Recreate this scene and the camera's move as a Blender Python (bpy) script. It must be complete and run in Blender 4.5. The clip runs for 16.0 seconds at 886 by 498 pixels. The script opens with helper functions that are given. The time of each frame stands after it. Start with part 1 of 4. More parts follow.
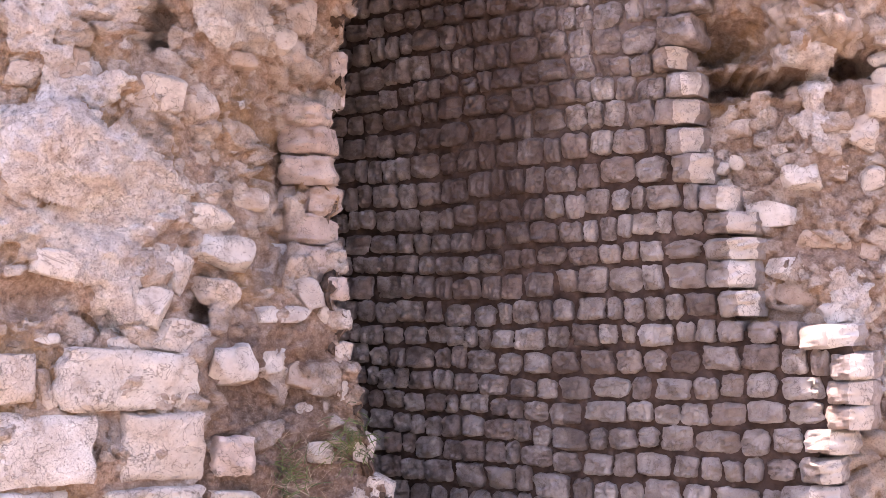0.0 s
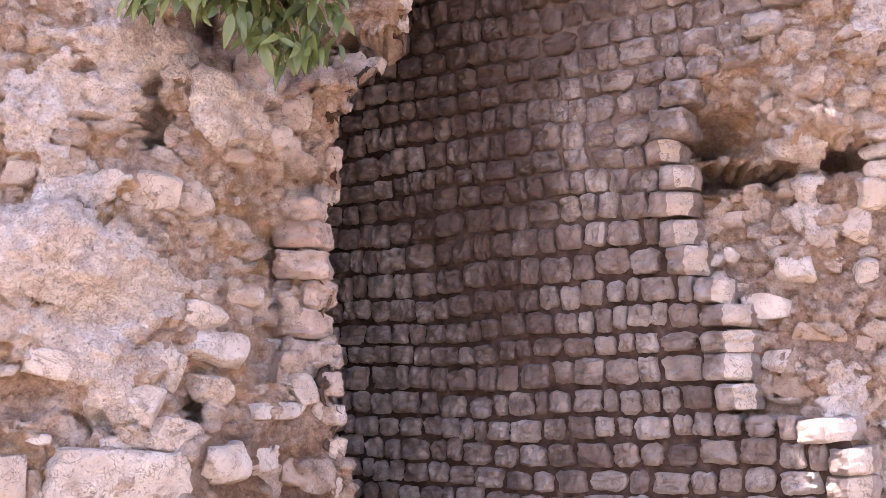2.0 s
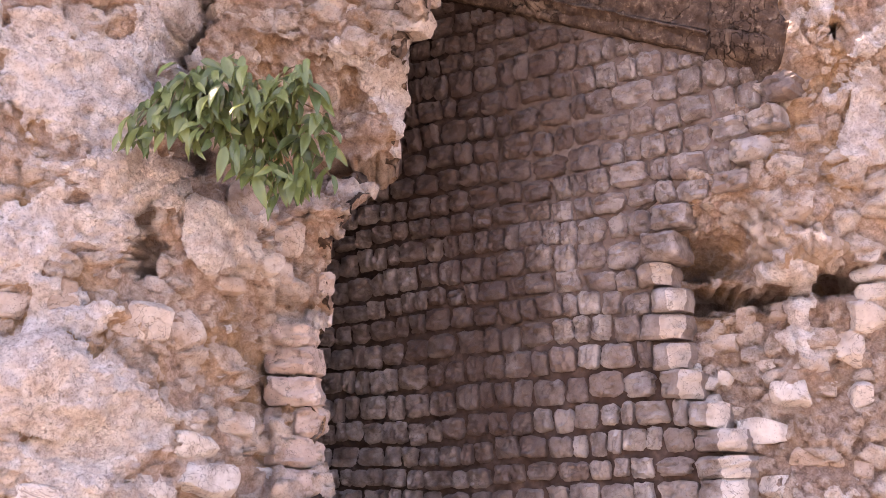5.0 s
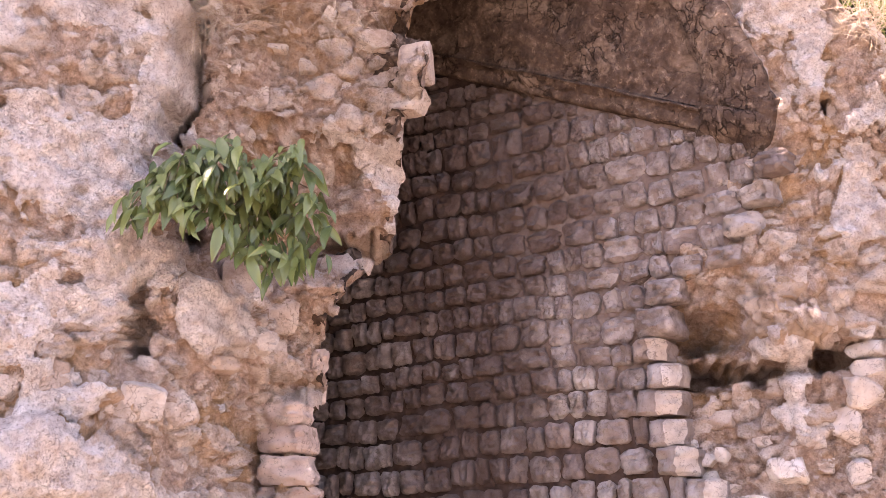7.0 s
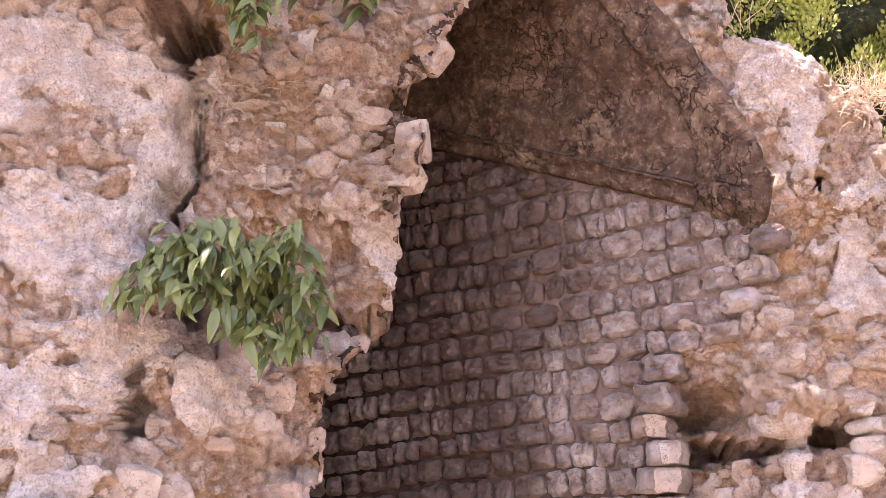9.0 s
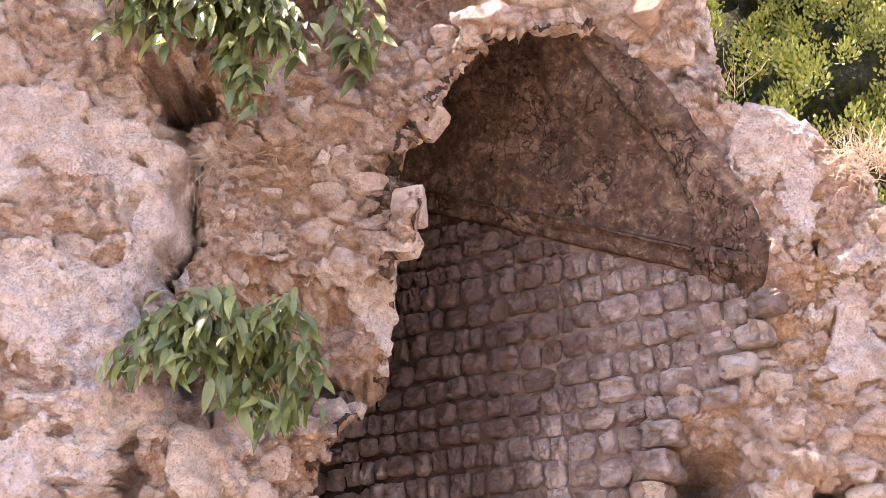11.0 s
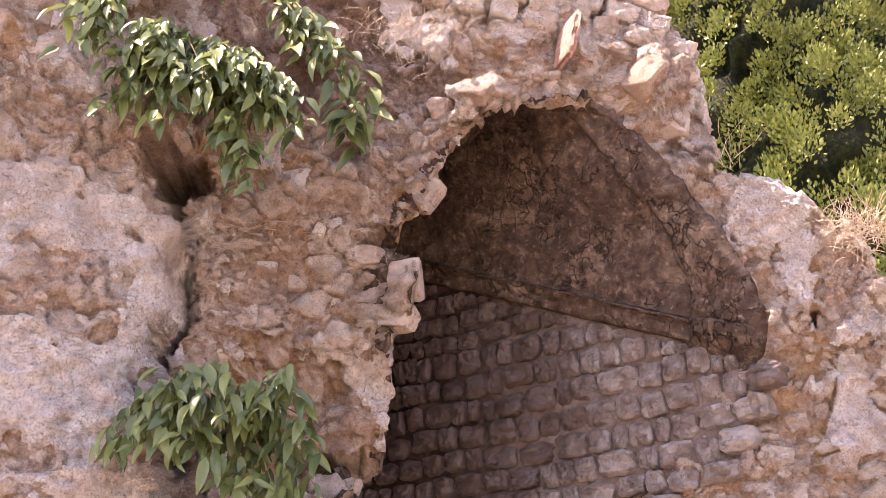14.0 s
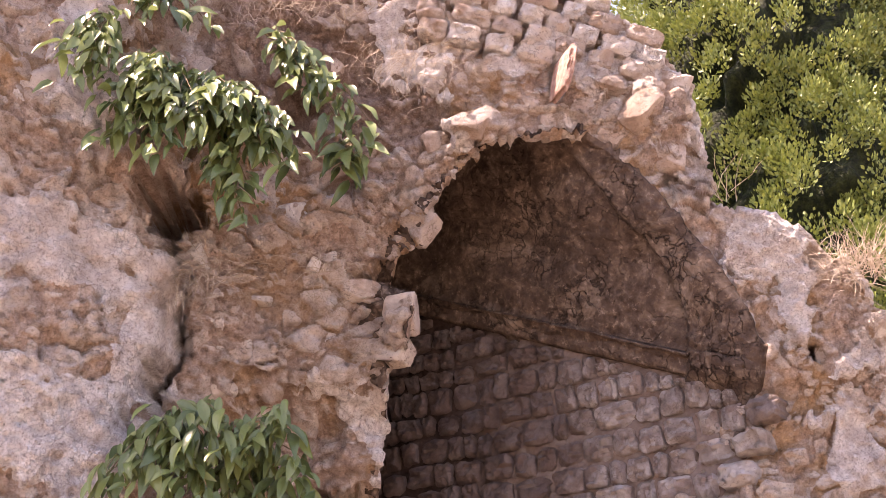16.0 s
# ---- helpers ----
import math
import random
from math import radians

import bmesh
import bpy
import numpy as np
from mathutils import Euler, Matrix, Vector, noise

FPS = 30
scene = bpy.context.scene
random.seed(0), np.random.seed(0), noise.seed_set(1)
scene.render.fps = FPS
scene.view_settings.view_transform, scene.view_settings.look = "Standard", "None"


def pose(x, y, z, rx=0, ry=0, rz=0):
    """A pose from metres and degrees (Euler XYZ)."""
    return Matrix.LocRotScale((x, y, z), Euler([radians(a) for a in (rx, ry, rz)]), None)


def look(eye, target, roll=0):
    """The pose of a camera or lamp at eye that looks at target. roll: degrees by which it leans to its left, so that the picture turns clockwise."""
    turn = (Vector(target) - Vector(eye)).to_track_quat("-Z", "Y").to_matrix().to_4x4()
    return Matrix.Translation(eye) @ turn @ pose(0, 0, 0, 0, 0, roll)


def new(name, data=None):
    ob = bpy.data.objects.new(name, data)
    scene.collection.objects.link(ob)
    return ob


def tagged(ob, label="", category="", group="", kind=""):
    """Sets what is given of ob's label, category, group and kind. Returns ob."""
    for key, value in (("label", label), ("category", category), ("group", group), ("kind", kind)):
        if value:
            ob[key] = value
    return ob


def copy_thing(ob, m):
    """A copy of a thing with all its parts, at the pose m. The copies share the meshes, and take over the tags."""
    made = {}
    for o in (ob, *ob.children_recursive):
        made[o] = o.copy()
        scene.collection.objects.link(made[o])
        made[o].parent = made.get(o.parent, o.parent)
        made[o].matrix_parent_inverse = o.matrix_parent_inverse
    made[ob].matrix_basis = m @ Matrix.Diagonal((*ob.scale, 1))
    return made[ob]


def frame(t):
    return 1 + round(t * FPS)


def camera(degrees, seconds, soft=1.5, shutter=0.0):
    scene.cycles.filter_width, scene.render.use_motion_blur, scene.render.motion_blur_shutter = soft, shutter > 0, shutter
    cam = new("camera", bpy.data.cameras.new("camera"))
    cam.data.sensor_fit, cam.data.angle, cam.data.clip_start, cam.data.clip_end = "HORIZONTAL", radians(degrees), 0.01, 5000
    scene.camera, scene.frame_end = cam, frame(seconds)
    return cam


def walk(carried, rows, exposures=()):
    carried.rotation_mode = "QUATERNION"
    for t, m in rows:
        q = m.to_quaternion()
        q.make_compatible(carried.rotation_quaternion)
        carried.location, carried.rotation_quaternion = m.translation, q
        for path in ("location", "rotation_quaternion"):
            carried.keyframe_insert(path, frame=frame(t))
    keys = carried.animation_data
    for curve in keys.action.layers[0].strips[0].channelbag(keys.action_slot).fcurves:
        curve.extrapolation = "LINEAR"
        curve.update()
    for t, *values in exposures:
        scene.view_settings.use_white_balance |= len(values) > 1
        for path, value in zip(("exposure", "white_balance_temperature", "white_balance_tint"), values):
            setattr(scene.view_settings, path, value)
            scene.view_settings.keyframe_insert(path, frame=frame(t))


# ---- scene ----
cam = camera(41.5, 16.0, 0.7)
METRES, EYE, TILT, LEAN, TURN = 0.55, 1.6, 4.0, 0.0, 0.0
ROWS = [
    (0.0, 0.0, 0.0, 0.0, -0.0, 0.0, 0.0),
    (0.5, 0.0035, -0.0008, 0.045, -0.03, 0.89, 0.04),
    (1.0, 0.0035, 0.0011, 0.0928, -0.09, 1.81, 0.09),
    (1.5, 0.0068, 0.0, 0.1348, -0.13, 2.71, 0.14),
    (2.0, 0.0111, -0.0005, 0.1735, -0.18, 3.58, 0.19),
    (2.5, 0.0076, -0.001, 0.2108, -0.25, 4.33, 0.24),
    (3.0, 0.0127, -0.0018, 0.2527, -0.26, 5.17, 0.31),
    (3.5, 0.0242, -0.0026, 0.293, -0.28, 5.86, 0.32),
    (4.0, 0.0166, -0.0052, 0.3325, -0.35, 6.71, 0.37),
    (6.5, 0.0251, -0.0188, 0.5012, -0.65, 10.63, 0.61),
    (7.0, 0.0209, -0.0243, 0.5362, -0.72, 11.36, 0.67),
    (7.5, 0.0207, -0.0342, 0.5713, -0.76, 12.1, 0.72),
    (8.0, 0.0223, -0.0411, 0.611, -0.8, 12.85, 0.77),
    (8.5, 0.0172, -0.0487, 0.6459, -0.84, 13.58, 0.82),
    (9.0, 0.0097, -0.0503, 0.6852, -0.9, 14.27, 0.85),
    (11.5, 0.0087, -0.0499, 0.8252, -1.07, 17.41, 1.12),
    (12.0, 0.0085, -0.0441, 0.8459, -1.1, 17.95, 1.17),
    (12.5, 0.0112, -0.0423, 0.872, -1.11, 18.41, 1.21),
    (13.0, 0.009, -0.039, 0.8903, -1.13, 18.88, 1.27),
    (13.5, -0.0012, -0.0335, 0.9042, -1.17, 19.35, 1.33),
    (14.0, -0.006, -0.026, 0.9171, -1.21, 19.83, 1.38),
    (14.5, -0.0014, -0.0175, 0.9228, -1.21, 20.28, 1.41),
    (15.0, 0.0014, -0.0067, 0.9259, -1.23, 20.7, 1.44),
    (15.5, 0.0062, 0.0059, 0.9287, -1.24, 21.09, 1.49),
    (16.0, -0.0022, 0.0204, 0.9512, -1.36, 21.4, 1.54),
]
EXPOSURES = [(0.0, 2.5, 7600, 38), (9.0, 2.65, 7950, 38), (11.5, 2.6, 7900, 36), (16.0, 2.15, 7900, 36)]
walk(cam, [(t, pose(0, 0, EYE, TILT, LEAN, TURN) @ pose(METRES * x, METRES * y, METRES * z, 90 + pitch, roll, yaw)) for t, x, y, z, yaw, pitch, roll in ROWS], EXPOSURES)

# ---- light ----
world = bpy.data.worlds.new("sky")
scene.world = world
world.use_nodes = True
wn = world.node_tree
sky = wn.nodes.new("ShaderNodeTexSky")
sky.sky_type = "NISHITA"
sky.sun_disc = False
SUN_EL, SUN_AZ = 66.5, -96.0          # azimuth from +y towards +x
sky.sun_elevation, sky.sun_rotation = radians(SUN_EL), radians(SUN_AZ)
wn.links.new(sky.outputs[0], wn.nodes["Background"].inputs[0])
wn.nodes["Background"].inputs[1].default_value = 0.15
sun = new("sun", bpy.data.lights.new("sun", "SUN"))
sun.data.energy, sun.data.angle, sun.data.color = 5.0, radians(0.6), (1.0, 0.94, 0.85)
toward = Vector((math.sin(radians(SUN_AZ)) * math.cos(radians(SUN_EL)), math.cos(radians(SUN_AZ)) * math.cos(radians(SUN_EL)), math.sin(radians(SUN_EL))))
sun.matrix_world = look(toward * 40, (0, 0, 0))


# ---- noise and mesh tools ----
rng = np.random.RandomState(7)
PERM = rng.permutation(4096)
VALS = rng.rand(4096)


def lattice(ix, iy, iz):
    return PERM[(PERM[(PERM[ix & 4095] + iy) & 4095] + iz) & 4095]


def vnoise(p, f):
    """Smooth value noise in -1..1 at the points p (n, 3), f cells a metre."""
    q = p * f + 1000.0
    i = np.floor(q).astype(int)
    u = q - i
    u = u * u * (3 - 2 * u)
    out = 0
    for a in (0, 1):
        for b in (0, 1):
            for c in (0, 1):
                k = (u[:, 0] if a else 1 - u[:, 0]) * (u[:, 1] if b else 1 - u[:, 1]) * (u[:, 2] if c else 1 - u[:, 2])
                out = out + k * VALS[lattice(i[:, 0] + a, i[:, 1] + b, i[:, 2] + c)]
    return out * 2 - 1


def fbm(p, f, octaves, gain=0.5):
    out, amp = 0, 1.0
    for k in range(octaves):
        out = out + amp * vnoise(p + 17.3 * k, f * 2.03 ** k)
        amp *= gain
    return out


def cells(p, f):
    """Nearest and second nearest feature distance (in cells) and a random number of the nearest."""
    q = p * f + 1000.0
    i = np.floor(q).astype(int)
    d1, d2, tone = np.full(len(p), 9.0), np.full(len(p), 9.0), np.zeros(len(p))
    for a in (-1, 0, 1):
        for b in (-1, 0, 1):
            for c in (-1, 0, 1):
                h = lattice(i[:, 0] + a, i[:, 1] + b, i[:, 2] + c)
                jx, jy, jz = VALS[h], VALS[(h + 917) & 4095], VALS[(h + 2113) & 4095]
                d = np.sqrt((i[:, 0] + a + jx - q[:, 0]) ** 2 + (i[:, 1] + b + jy - q[:, 1]) ** 2 + (i[:, 2] + c + jz - q[:, 2]) ** 2)
                near = d < d1
                d2 = np.where(near, d1, np.minimum(d2, d))
                tone = np.where(near, VALS[(h + 331) & 4095], tone)
                d1 = np.where(near, d, d1)
    return d1, d2, tone


def facets(p, f, steep):
    """Broken faces: in each cell the surface is a tilted plane of its own."""
    q = p * f + 1000.0
    i = np.floor(q).astype(int)
    best, out = np.full(len(p), 9.0), np.zeros(len(p))
    for a in (-1, 0, 1):
        for b in (-1, 0, 1):
            for c in (-1, 0, 1):
                h = lattice(i[:, 0] + a, i[:, 1] + b, i[:, 2] + c)
                o = [i[:, k] + (a, b, c)[k] + VALS[(h + (0, 917, 2113)[k]) & 4095] - q[:, k] for k in range(3)]
                d = o[0] ** 2 + o[1] ** 2 + o[2] ** 2
                tilt = sum((VALS[(h + 400 + 371 * k) & 4095] - 0.5) * o[k] for k in range(3)) + 0.35 * (VALS[(h + 3001) & 4095] - 0.5)
                near = d < best
                out = np.where(near, tilt, out)
                best = np.where(near, d, best)
    return out * steep / f


def smooth(a, b, x):
    t = np.clip((x - a) / (b - a), 0, 1)
    return t * t * (3 - 2 * t)


def mesh_of(name, verts, faces, material, crease=0.0):
    me = bpy.data.meshes.new(name)
    me.from_pydata([tuple(v) for v in verts], [], [tuple(f) for f in faces])
    me.materials.append(material)
    me.polygons.foreach_set("use_smooth", [True] * len(me.polygons))
    me.update()
    if crease:
        me.set_sharp_from_angle(angle=radians(crease))
    return me


def part(name, me, parent, label="", m=None):
    """A mesh linked as one object under a thing or a part."""
    ob = new(name, me)
    ob.parent = parent
    if m is not None:
        ob.matrix_basis = m
    if label:
        ob["label"] = label
    return ob


def grid_faces(n, m):
    a = (np.arange(n - 1)[:, None] * m + np.arange(m - 1)[None, :]).ravel()
    return np.stack([a, a + 1, a + m + 1, a + m], 1)


def sheet(name, grid, material, attrs=()):
    n, m = grid.shape[:2]
    me = mesh_of(name, grid.reshape(-1, 3), grid_faces(n, m), material)
    for key, values in attrs:
        at = me.attributes.new(key, "FLOAT", "POINT")
        at.data.foreach_set("value", np.ascontiguousarray(values.ravel(), dtype=np.float32))
    return me


def grid_normals(g):
    du = np.gradient(g, axis=0)
    dv = np.gradient(g, axis=1)
    nrm = np.cross(du, dv)
    return nrm / np.maximum(np.linalg.norm(nrm, axis=2, keepdims=True), 1e-9)


# ---- materials ----
class Nodes:
    """A small wrapper to write node materials in few lines."""

    def __init__(self, name, rough=0.9, spec=0.3):
        self.mat = bpy.data.materials.new(name)
        self.mat.use_nodes = True
        self.tree = self.mat.node_tree
        self.bsdf = self.tree.nodes["Principled BSDF"]
        self.bsdf.inputs["Roughness"].default_value = rough
        self.bsdf.inputs["Specular IOR Level"].default_value = spec
        self.coord = self.tree.nodes.new("ShaderNodeNewGeometry").outputs["Position"]

    def node(self, kind, **inputs):
        nd = self.tree.nodes.new(kind)
        for key, value in inputs.items():
            self.put(nd.inputs[key.replace("_", " ")], value)
        return nd

    def put(self, socket, value):
        if isinstance(value, bpy.types.NodeSocket):
            self.tree.links.new(value, socket)
        else:
            socket.default_value = value

    def noise(self, scale, detail=6.0, rough=0.6, dist=0.0):
        return self.node("ShaderNodeTexNoise", Vector=self.coord, Scale=scale, Detail=detail, Roughness=rough, Distortion=dist).outputs["Fac"]

    def ridges(self, scale, detail=6.0):
        nd = self.node("ShaderNodeTexNoise", Vector=self.coord, Scale=scale, Detail=detail, Roughness=0.55)
        nd.noise_type = "RIDGED_MULTIFRACTAL"
        return nd.outputs["Fac"]

    def ramp(self, fac, stops):
        nd = self.tree.nodes.new("ShaderNodeValToRGB")
        while len(nd.color_ramp.elements) < len(stops):
            nd.color_ramp.elements.new(0.5)
        for el, (pos, col) in zip(nd.color_ramp.elements, stops):
            el.position = pos
            el.color = (*col, 1) if len(col) == 3 else col
        self.put(nd.inputs[0], fac)
        return nd.outputs[0]

    def mask(self, fac, a, b):
        nd = self.tree.nodes.new("ShaderNodeMapRange")
        nd.interpolation_type = "SMOOTHSTEP"
        self.put(nd.inputs[0], fac)
        nd.inputs[1].default_value, nd.inputs[2].default_value = a, b
        return nd.outputs[0]

    def mix(self, fac, a, b, kind="MIX"):
        nd = self.tree.nodes.new("ShaderNodeMix")
        nd.data_type, nd.blend_type = "RGBA", kind
        self.put(nd.inputs[0], fac)
        for k, v in ((6, a), (7, b)):
            self.put(nd.inputs[k], (*v, 1) if isinstance(v, tuple) and len(v) == 3 else v)
        return nd.outputs[2]

    def math(self, op, a, b=0.0):
        nd = self.tree.nodes.new("ShaderNodeMath")
        nd.operation = op
        self.put(nd.inputs[0], a)
        self.put(nd.inputs[1], b)
        return nd.outputs[0]

    def attr(self, name):
        nd = self.tree.nodes.new("ShaderNodeAttribute")
        nd.attribute_name = name
        return nd.outputs["Fac"]

    def fractures(self, scale, width, bend=0.35):
        """Irregular hair cracks along the borders of broken cells."""
        wob = self.node("ShaderNodeTexNoise", Vector=self.coord, Scale=scale * 0.8, Detail=5.0)
        push = self.node("ShaderNodeVectorMath")
        push.operation = "MULTIPLY_ADD"
        self.put(push.inputs[0], wob.outputs["Color"])
        push.inputs[1].default_value = (bend, bend, bend)
        self.put(push.inputs[2], self.coord)
        vor = self.node("ShaderNodeTexVoronoi", Vector=push.outputs[0], Scale=scale)
        vor.feature = "DISTANCE_TO_EDGE"
        lines = self.mask(vor.outputs["Distance"], width, 0.0)
        return self.math("MULTIPLY", lines, self.mask(self.noise(scale * 0.5, 4), 0.45, 0.58))

    def done(self, colour, heights=()):
        self.put(self.bsdf.inputs["Base Color"], colour)
        last = None
        for height, dist in heights:
            bump = self.node("ShaderNodeBump", Height=height, Strength=1.0, Distance=dist)
            if last is not None:
                self.put(bump.inputs["Normal"], last)
            last = bump.outputs["Normal"]
        if last is not None:
            self.put(self.bsdf.inputs["Normal"], last)
        return self.mat


def limestone(name, pale, mid, dark, stain, island=False, patina=0.4, cracks=0.22, stained=False):
    n = Nodes(name, 0.88, 0.25)
    tone = n.tree.nodes.new("ShaderNodeNewGeometry").outputs["Random Per Island"] if island else n.tree.nodes.new("ShaderNodeObjectInfo").outputs["Random"]
    col = n.ramp(n.noise(9.0, 7), [(0.32, dark), (0.47, mid), (0.62, pale)])
    col = n.mix(n.math("MULTIPLY", n.mask(tone, 0.45, 1.0), 0.55), col, stain)
    col = n.mix(n.math("MULTIPLY", n.mask(tone, 0.35, 0.0), 0.5), col, pale)
    veins = n.mask(n.math("ABSOLUTE", n.math("SUBTRACT", n.noise(6.0, 4, 0.6, 1.5), 0.5)), 0.012, 0.0)
    col = n.mix(n.math("MULTIPLY", veins, cracks), col, (0.22, 0.16, 0.13))
    streak = n.node("ShaderNodeVectorMath", Vector=n.coord)
    streak.operation = "MULTIPLY"
    streak.inputs[1].default_value = (1.0, 1.0, 0.22)
    grime = n.mask(n.node("ShaderNodeTexNoise", Vector=streak.outputs[0], Scale=2.4, Detail=7.0, Roughness=0.62).outputs["Fac"], 0.46, 0.62)
    col = n.mix(n.math("MULTIPLY", grime, patina), col, dark)
    if stained:
        # the broad brown run of damp down the middle of the side wall
        axes = n.node("ShaderNodeSeparateXYZ", Vector=n.coord)
        wander = n.math("MULTIPLY", n.math("SUBTRACT", n.noise(2.0, 6, 0.65), 0.5), 1.1)
        off = n.math("ABSOLUTE", n.math("ADD", n.math("SUBTRACT", axes.outputs[0], 0.22), wander))
        off = n.math("SUBTRACT", off, n.math("MULTIPLY", n.mask(axes.outputs[2], 3.0, 3.9), 0.36))
        damp = n.math("MULTIPLY", n.mask(off, 0.50, 0.10), n.mask(axes.outputs[2], 1.5, 2.3))
        col = n.mix(n.math("MULTIPLY", damp, 0.74), col, (0.105, 0.066, 0.055))
    split = n.fractures(11.0, 0.035)
    col = n.mix(n.math("MULTIPLY", split, 0.55), col, (0.13, 0.09, 0.07))
    specks = n.mask(n.noise(75.0, 3), 0.60, 0.72)
    col = n.mix(n.math("MULTIPLY", specks, 0.6), col, (0.16, 0.115, 0.09))
    return n.done(col, [(n.noise(24.0, 10, 0.72), 0.060), (n.ridges(15.0), 0.018), (n.noise(130.0, 5), 0.010), (split, -0.010)])


# passage shade is put into the two darker ashlar tones; the mid copy stands for lit blocks
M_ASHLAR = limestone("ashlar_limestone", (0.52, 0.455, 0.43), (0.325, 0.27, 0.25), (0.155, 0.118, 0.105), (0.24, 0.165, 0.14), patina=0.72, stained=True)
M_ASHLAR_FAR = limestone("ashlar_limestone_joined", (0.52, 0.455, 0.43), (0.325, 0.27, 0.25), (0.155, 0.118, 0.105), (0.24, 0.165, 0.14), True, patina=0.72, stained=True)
M_ASHLAR_MID = limestone("lit_end_limestone", (0.62, 0.56, 0.53), (0.43, 0.375, 0.35), (0.23, 0.18, 0.16), (0.36, 0.27, 0.235), patina=0.45, stained=True)
M_WHITE = limestone("white_limestone", (0.84, 0.78, 0.73), (0.72, 0.65, 0.60), (0.46, 0.37, 0.31), (0.62, 0.50, 0.42), patina=0.3, cracks=0.6)
M_RUBBLE = limestone("rubble_stone", (0.72, 0.63, 0.56), (0.57, 0.46, 0.39), (0.36, 0.25, 0.19), (0.52, 0.37, 0.28))
M_LUMP = limestone("core_lump", (0.58, 0.46, 0.37), (0.42, 0.31, 0.235), (0.24, 0.16, 0.11), (0.46, 0.31, 0.19))
M_PINK = limestone("pink_stone", (0.76, 0.64, 0.58), (0.66, 0.53, 0.47), (0.46, 0.34, 0.28), (0.62, 0.46, 0.39))


def joint_mortar():
    n = Nodes("joint_mortar", 0.95, 0.15)
    col = n.ramp(n.noise(14.0, 8), [(0.3, (0.036, 0.022, 0.018)), (0.55, (0.085, 0.055, 0.045)), (0.78, (0.18, 0.125, 0.105))])
    col = n.mix(n.attr("lime"), col, n.ramp(n.noise(20.0, 8), [(0.3, (0.14, 0.10, 0.085)), (0.7, (0.27, 0.205, 0.175))]))
    return n.done(col, [(n.noise(30.0, 8, 0.7), 0.03), (n.noise(160.0, 3), 0.004)])


def core_rubble():
    """Lime concrete core: earthy mortar with pale aggregate, ochre washes and grey lichen; plaster where it is left."""
    n = Nodes("core_rubble", 0.93, 0.2)
    big, fine = n.noise(2.3, 6, 0.6, 0.4), n.noise(26.0, 8, 0.7)
    mortar = n.ramp(fine, [(0.30, (0.22, 0.145, 0.108)), (0.48, (0.47, 0.335, 0.265)), (0.68, (0.65, 0.51, 0.425))])
    ochre = n.ramp(fine, [(0.3, (0.31, 0.18, 0.095)), (0.6, (0.53, 0.35, 0.215)), (0.8, (0.64, 0.49, 0.35))])
    col = n.mix(n.mask(big, 0.47, 0.62), mortar, ochre)
    # earth tone of the torn core; below the wall top it also carries overhang shade
    earth = n.ramp(fine, [(0.30, (0.13, 0.080, 0.060)), (0.5, (0.29, 0.195, 0.15)), (0.72, (0.46, 0.345, 0.28))])
    col = n.mix(n.attr("earth"), col, earth)
    stone = n.ramp(n.noise(12.0, 8, 0.65), [(0.30, (0.34, 0.245, 0.195)), (0.47, (0.60, 0.49, 0.42)), (0.66, (0.76, 0.68, 0.62))])
    col = n.mix(n.math("MULTIPLY", n.mask(n.attr("pebble"), 0.25, 0.6), 0.8), col, stone)
    lime = n.ramp(n.noise(14.0, 9, 0.7), [(0.32, (0.42, 0.335, 0.295)), (0.46, (0.66, 0.575, 0.53)), (0.62, (0.82, 0.76, 0.72))])
    soil = n.mask(n.noise(1.7, 7, 0.65, 0.6), 0.52, 0.66)
    lime = n.mix(n.math("MULTIPLY", soil, 0.45), lime, (0.46, 0.36, 0.31))
    flecks = n.mask(n.noise(62.0, 4, 0.6), 0.58, 0.66)
    lime = n.mix(n.math("MULTIPLY", flecks, 0.42), lime, (0.24, 0.18, 0.155))
    worn = n.math("ADD", n.attr("plaster"), n.math("MULTIPLY", n.math("SUBTRACT", n.noise(38.0, 5, 0.65), 0.5), 1.6))
    col = n.mix(n.mask(worn, 0.42, 0.58), col, lime)
    grey = n.mask(n.noise(3.4, 7, 0.65), 0.56, 0.70)
    col = n.mix(n.math("MULTIPLY", grey, 0.6), col, (0.36, 0.31, 0.29))
    pits = n.mask(n.noise(48.0, 5, 0.6), 0.60, 0.70)
    col = n.mix(n.math("MULTIPLY", pits, 0.5), col, (0.17, 0.12, 0.09))
    split = n.fractures(7.0, 0.030)
    col = n.mix(n.math("MULTIPLY", split, 0.25), col, (0.11, 0.07, 0.05))
    grain = n.noise(95.0, 5, 0.7)
    col = n.mix(n.math("MULTIPLY", n.mask(grain, 0.50, 0.36), 0.35), col, (0.14, 0.095, 0.07))
    col = n.mix(n.math("MULTIPLY", n.mask(grain, 0.55, 0.68), 0.25), col, (0.80, 0.74, 0.69))
    return n.done(col, [(n.noise(17.0, 10, 0.72), 0.085), (n.noise(70.0, 6, 0.7), 0.022), (n.ridges(9.0), 0.016), (pits, -0.010), (split, -0.006)])


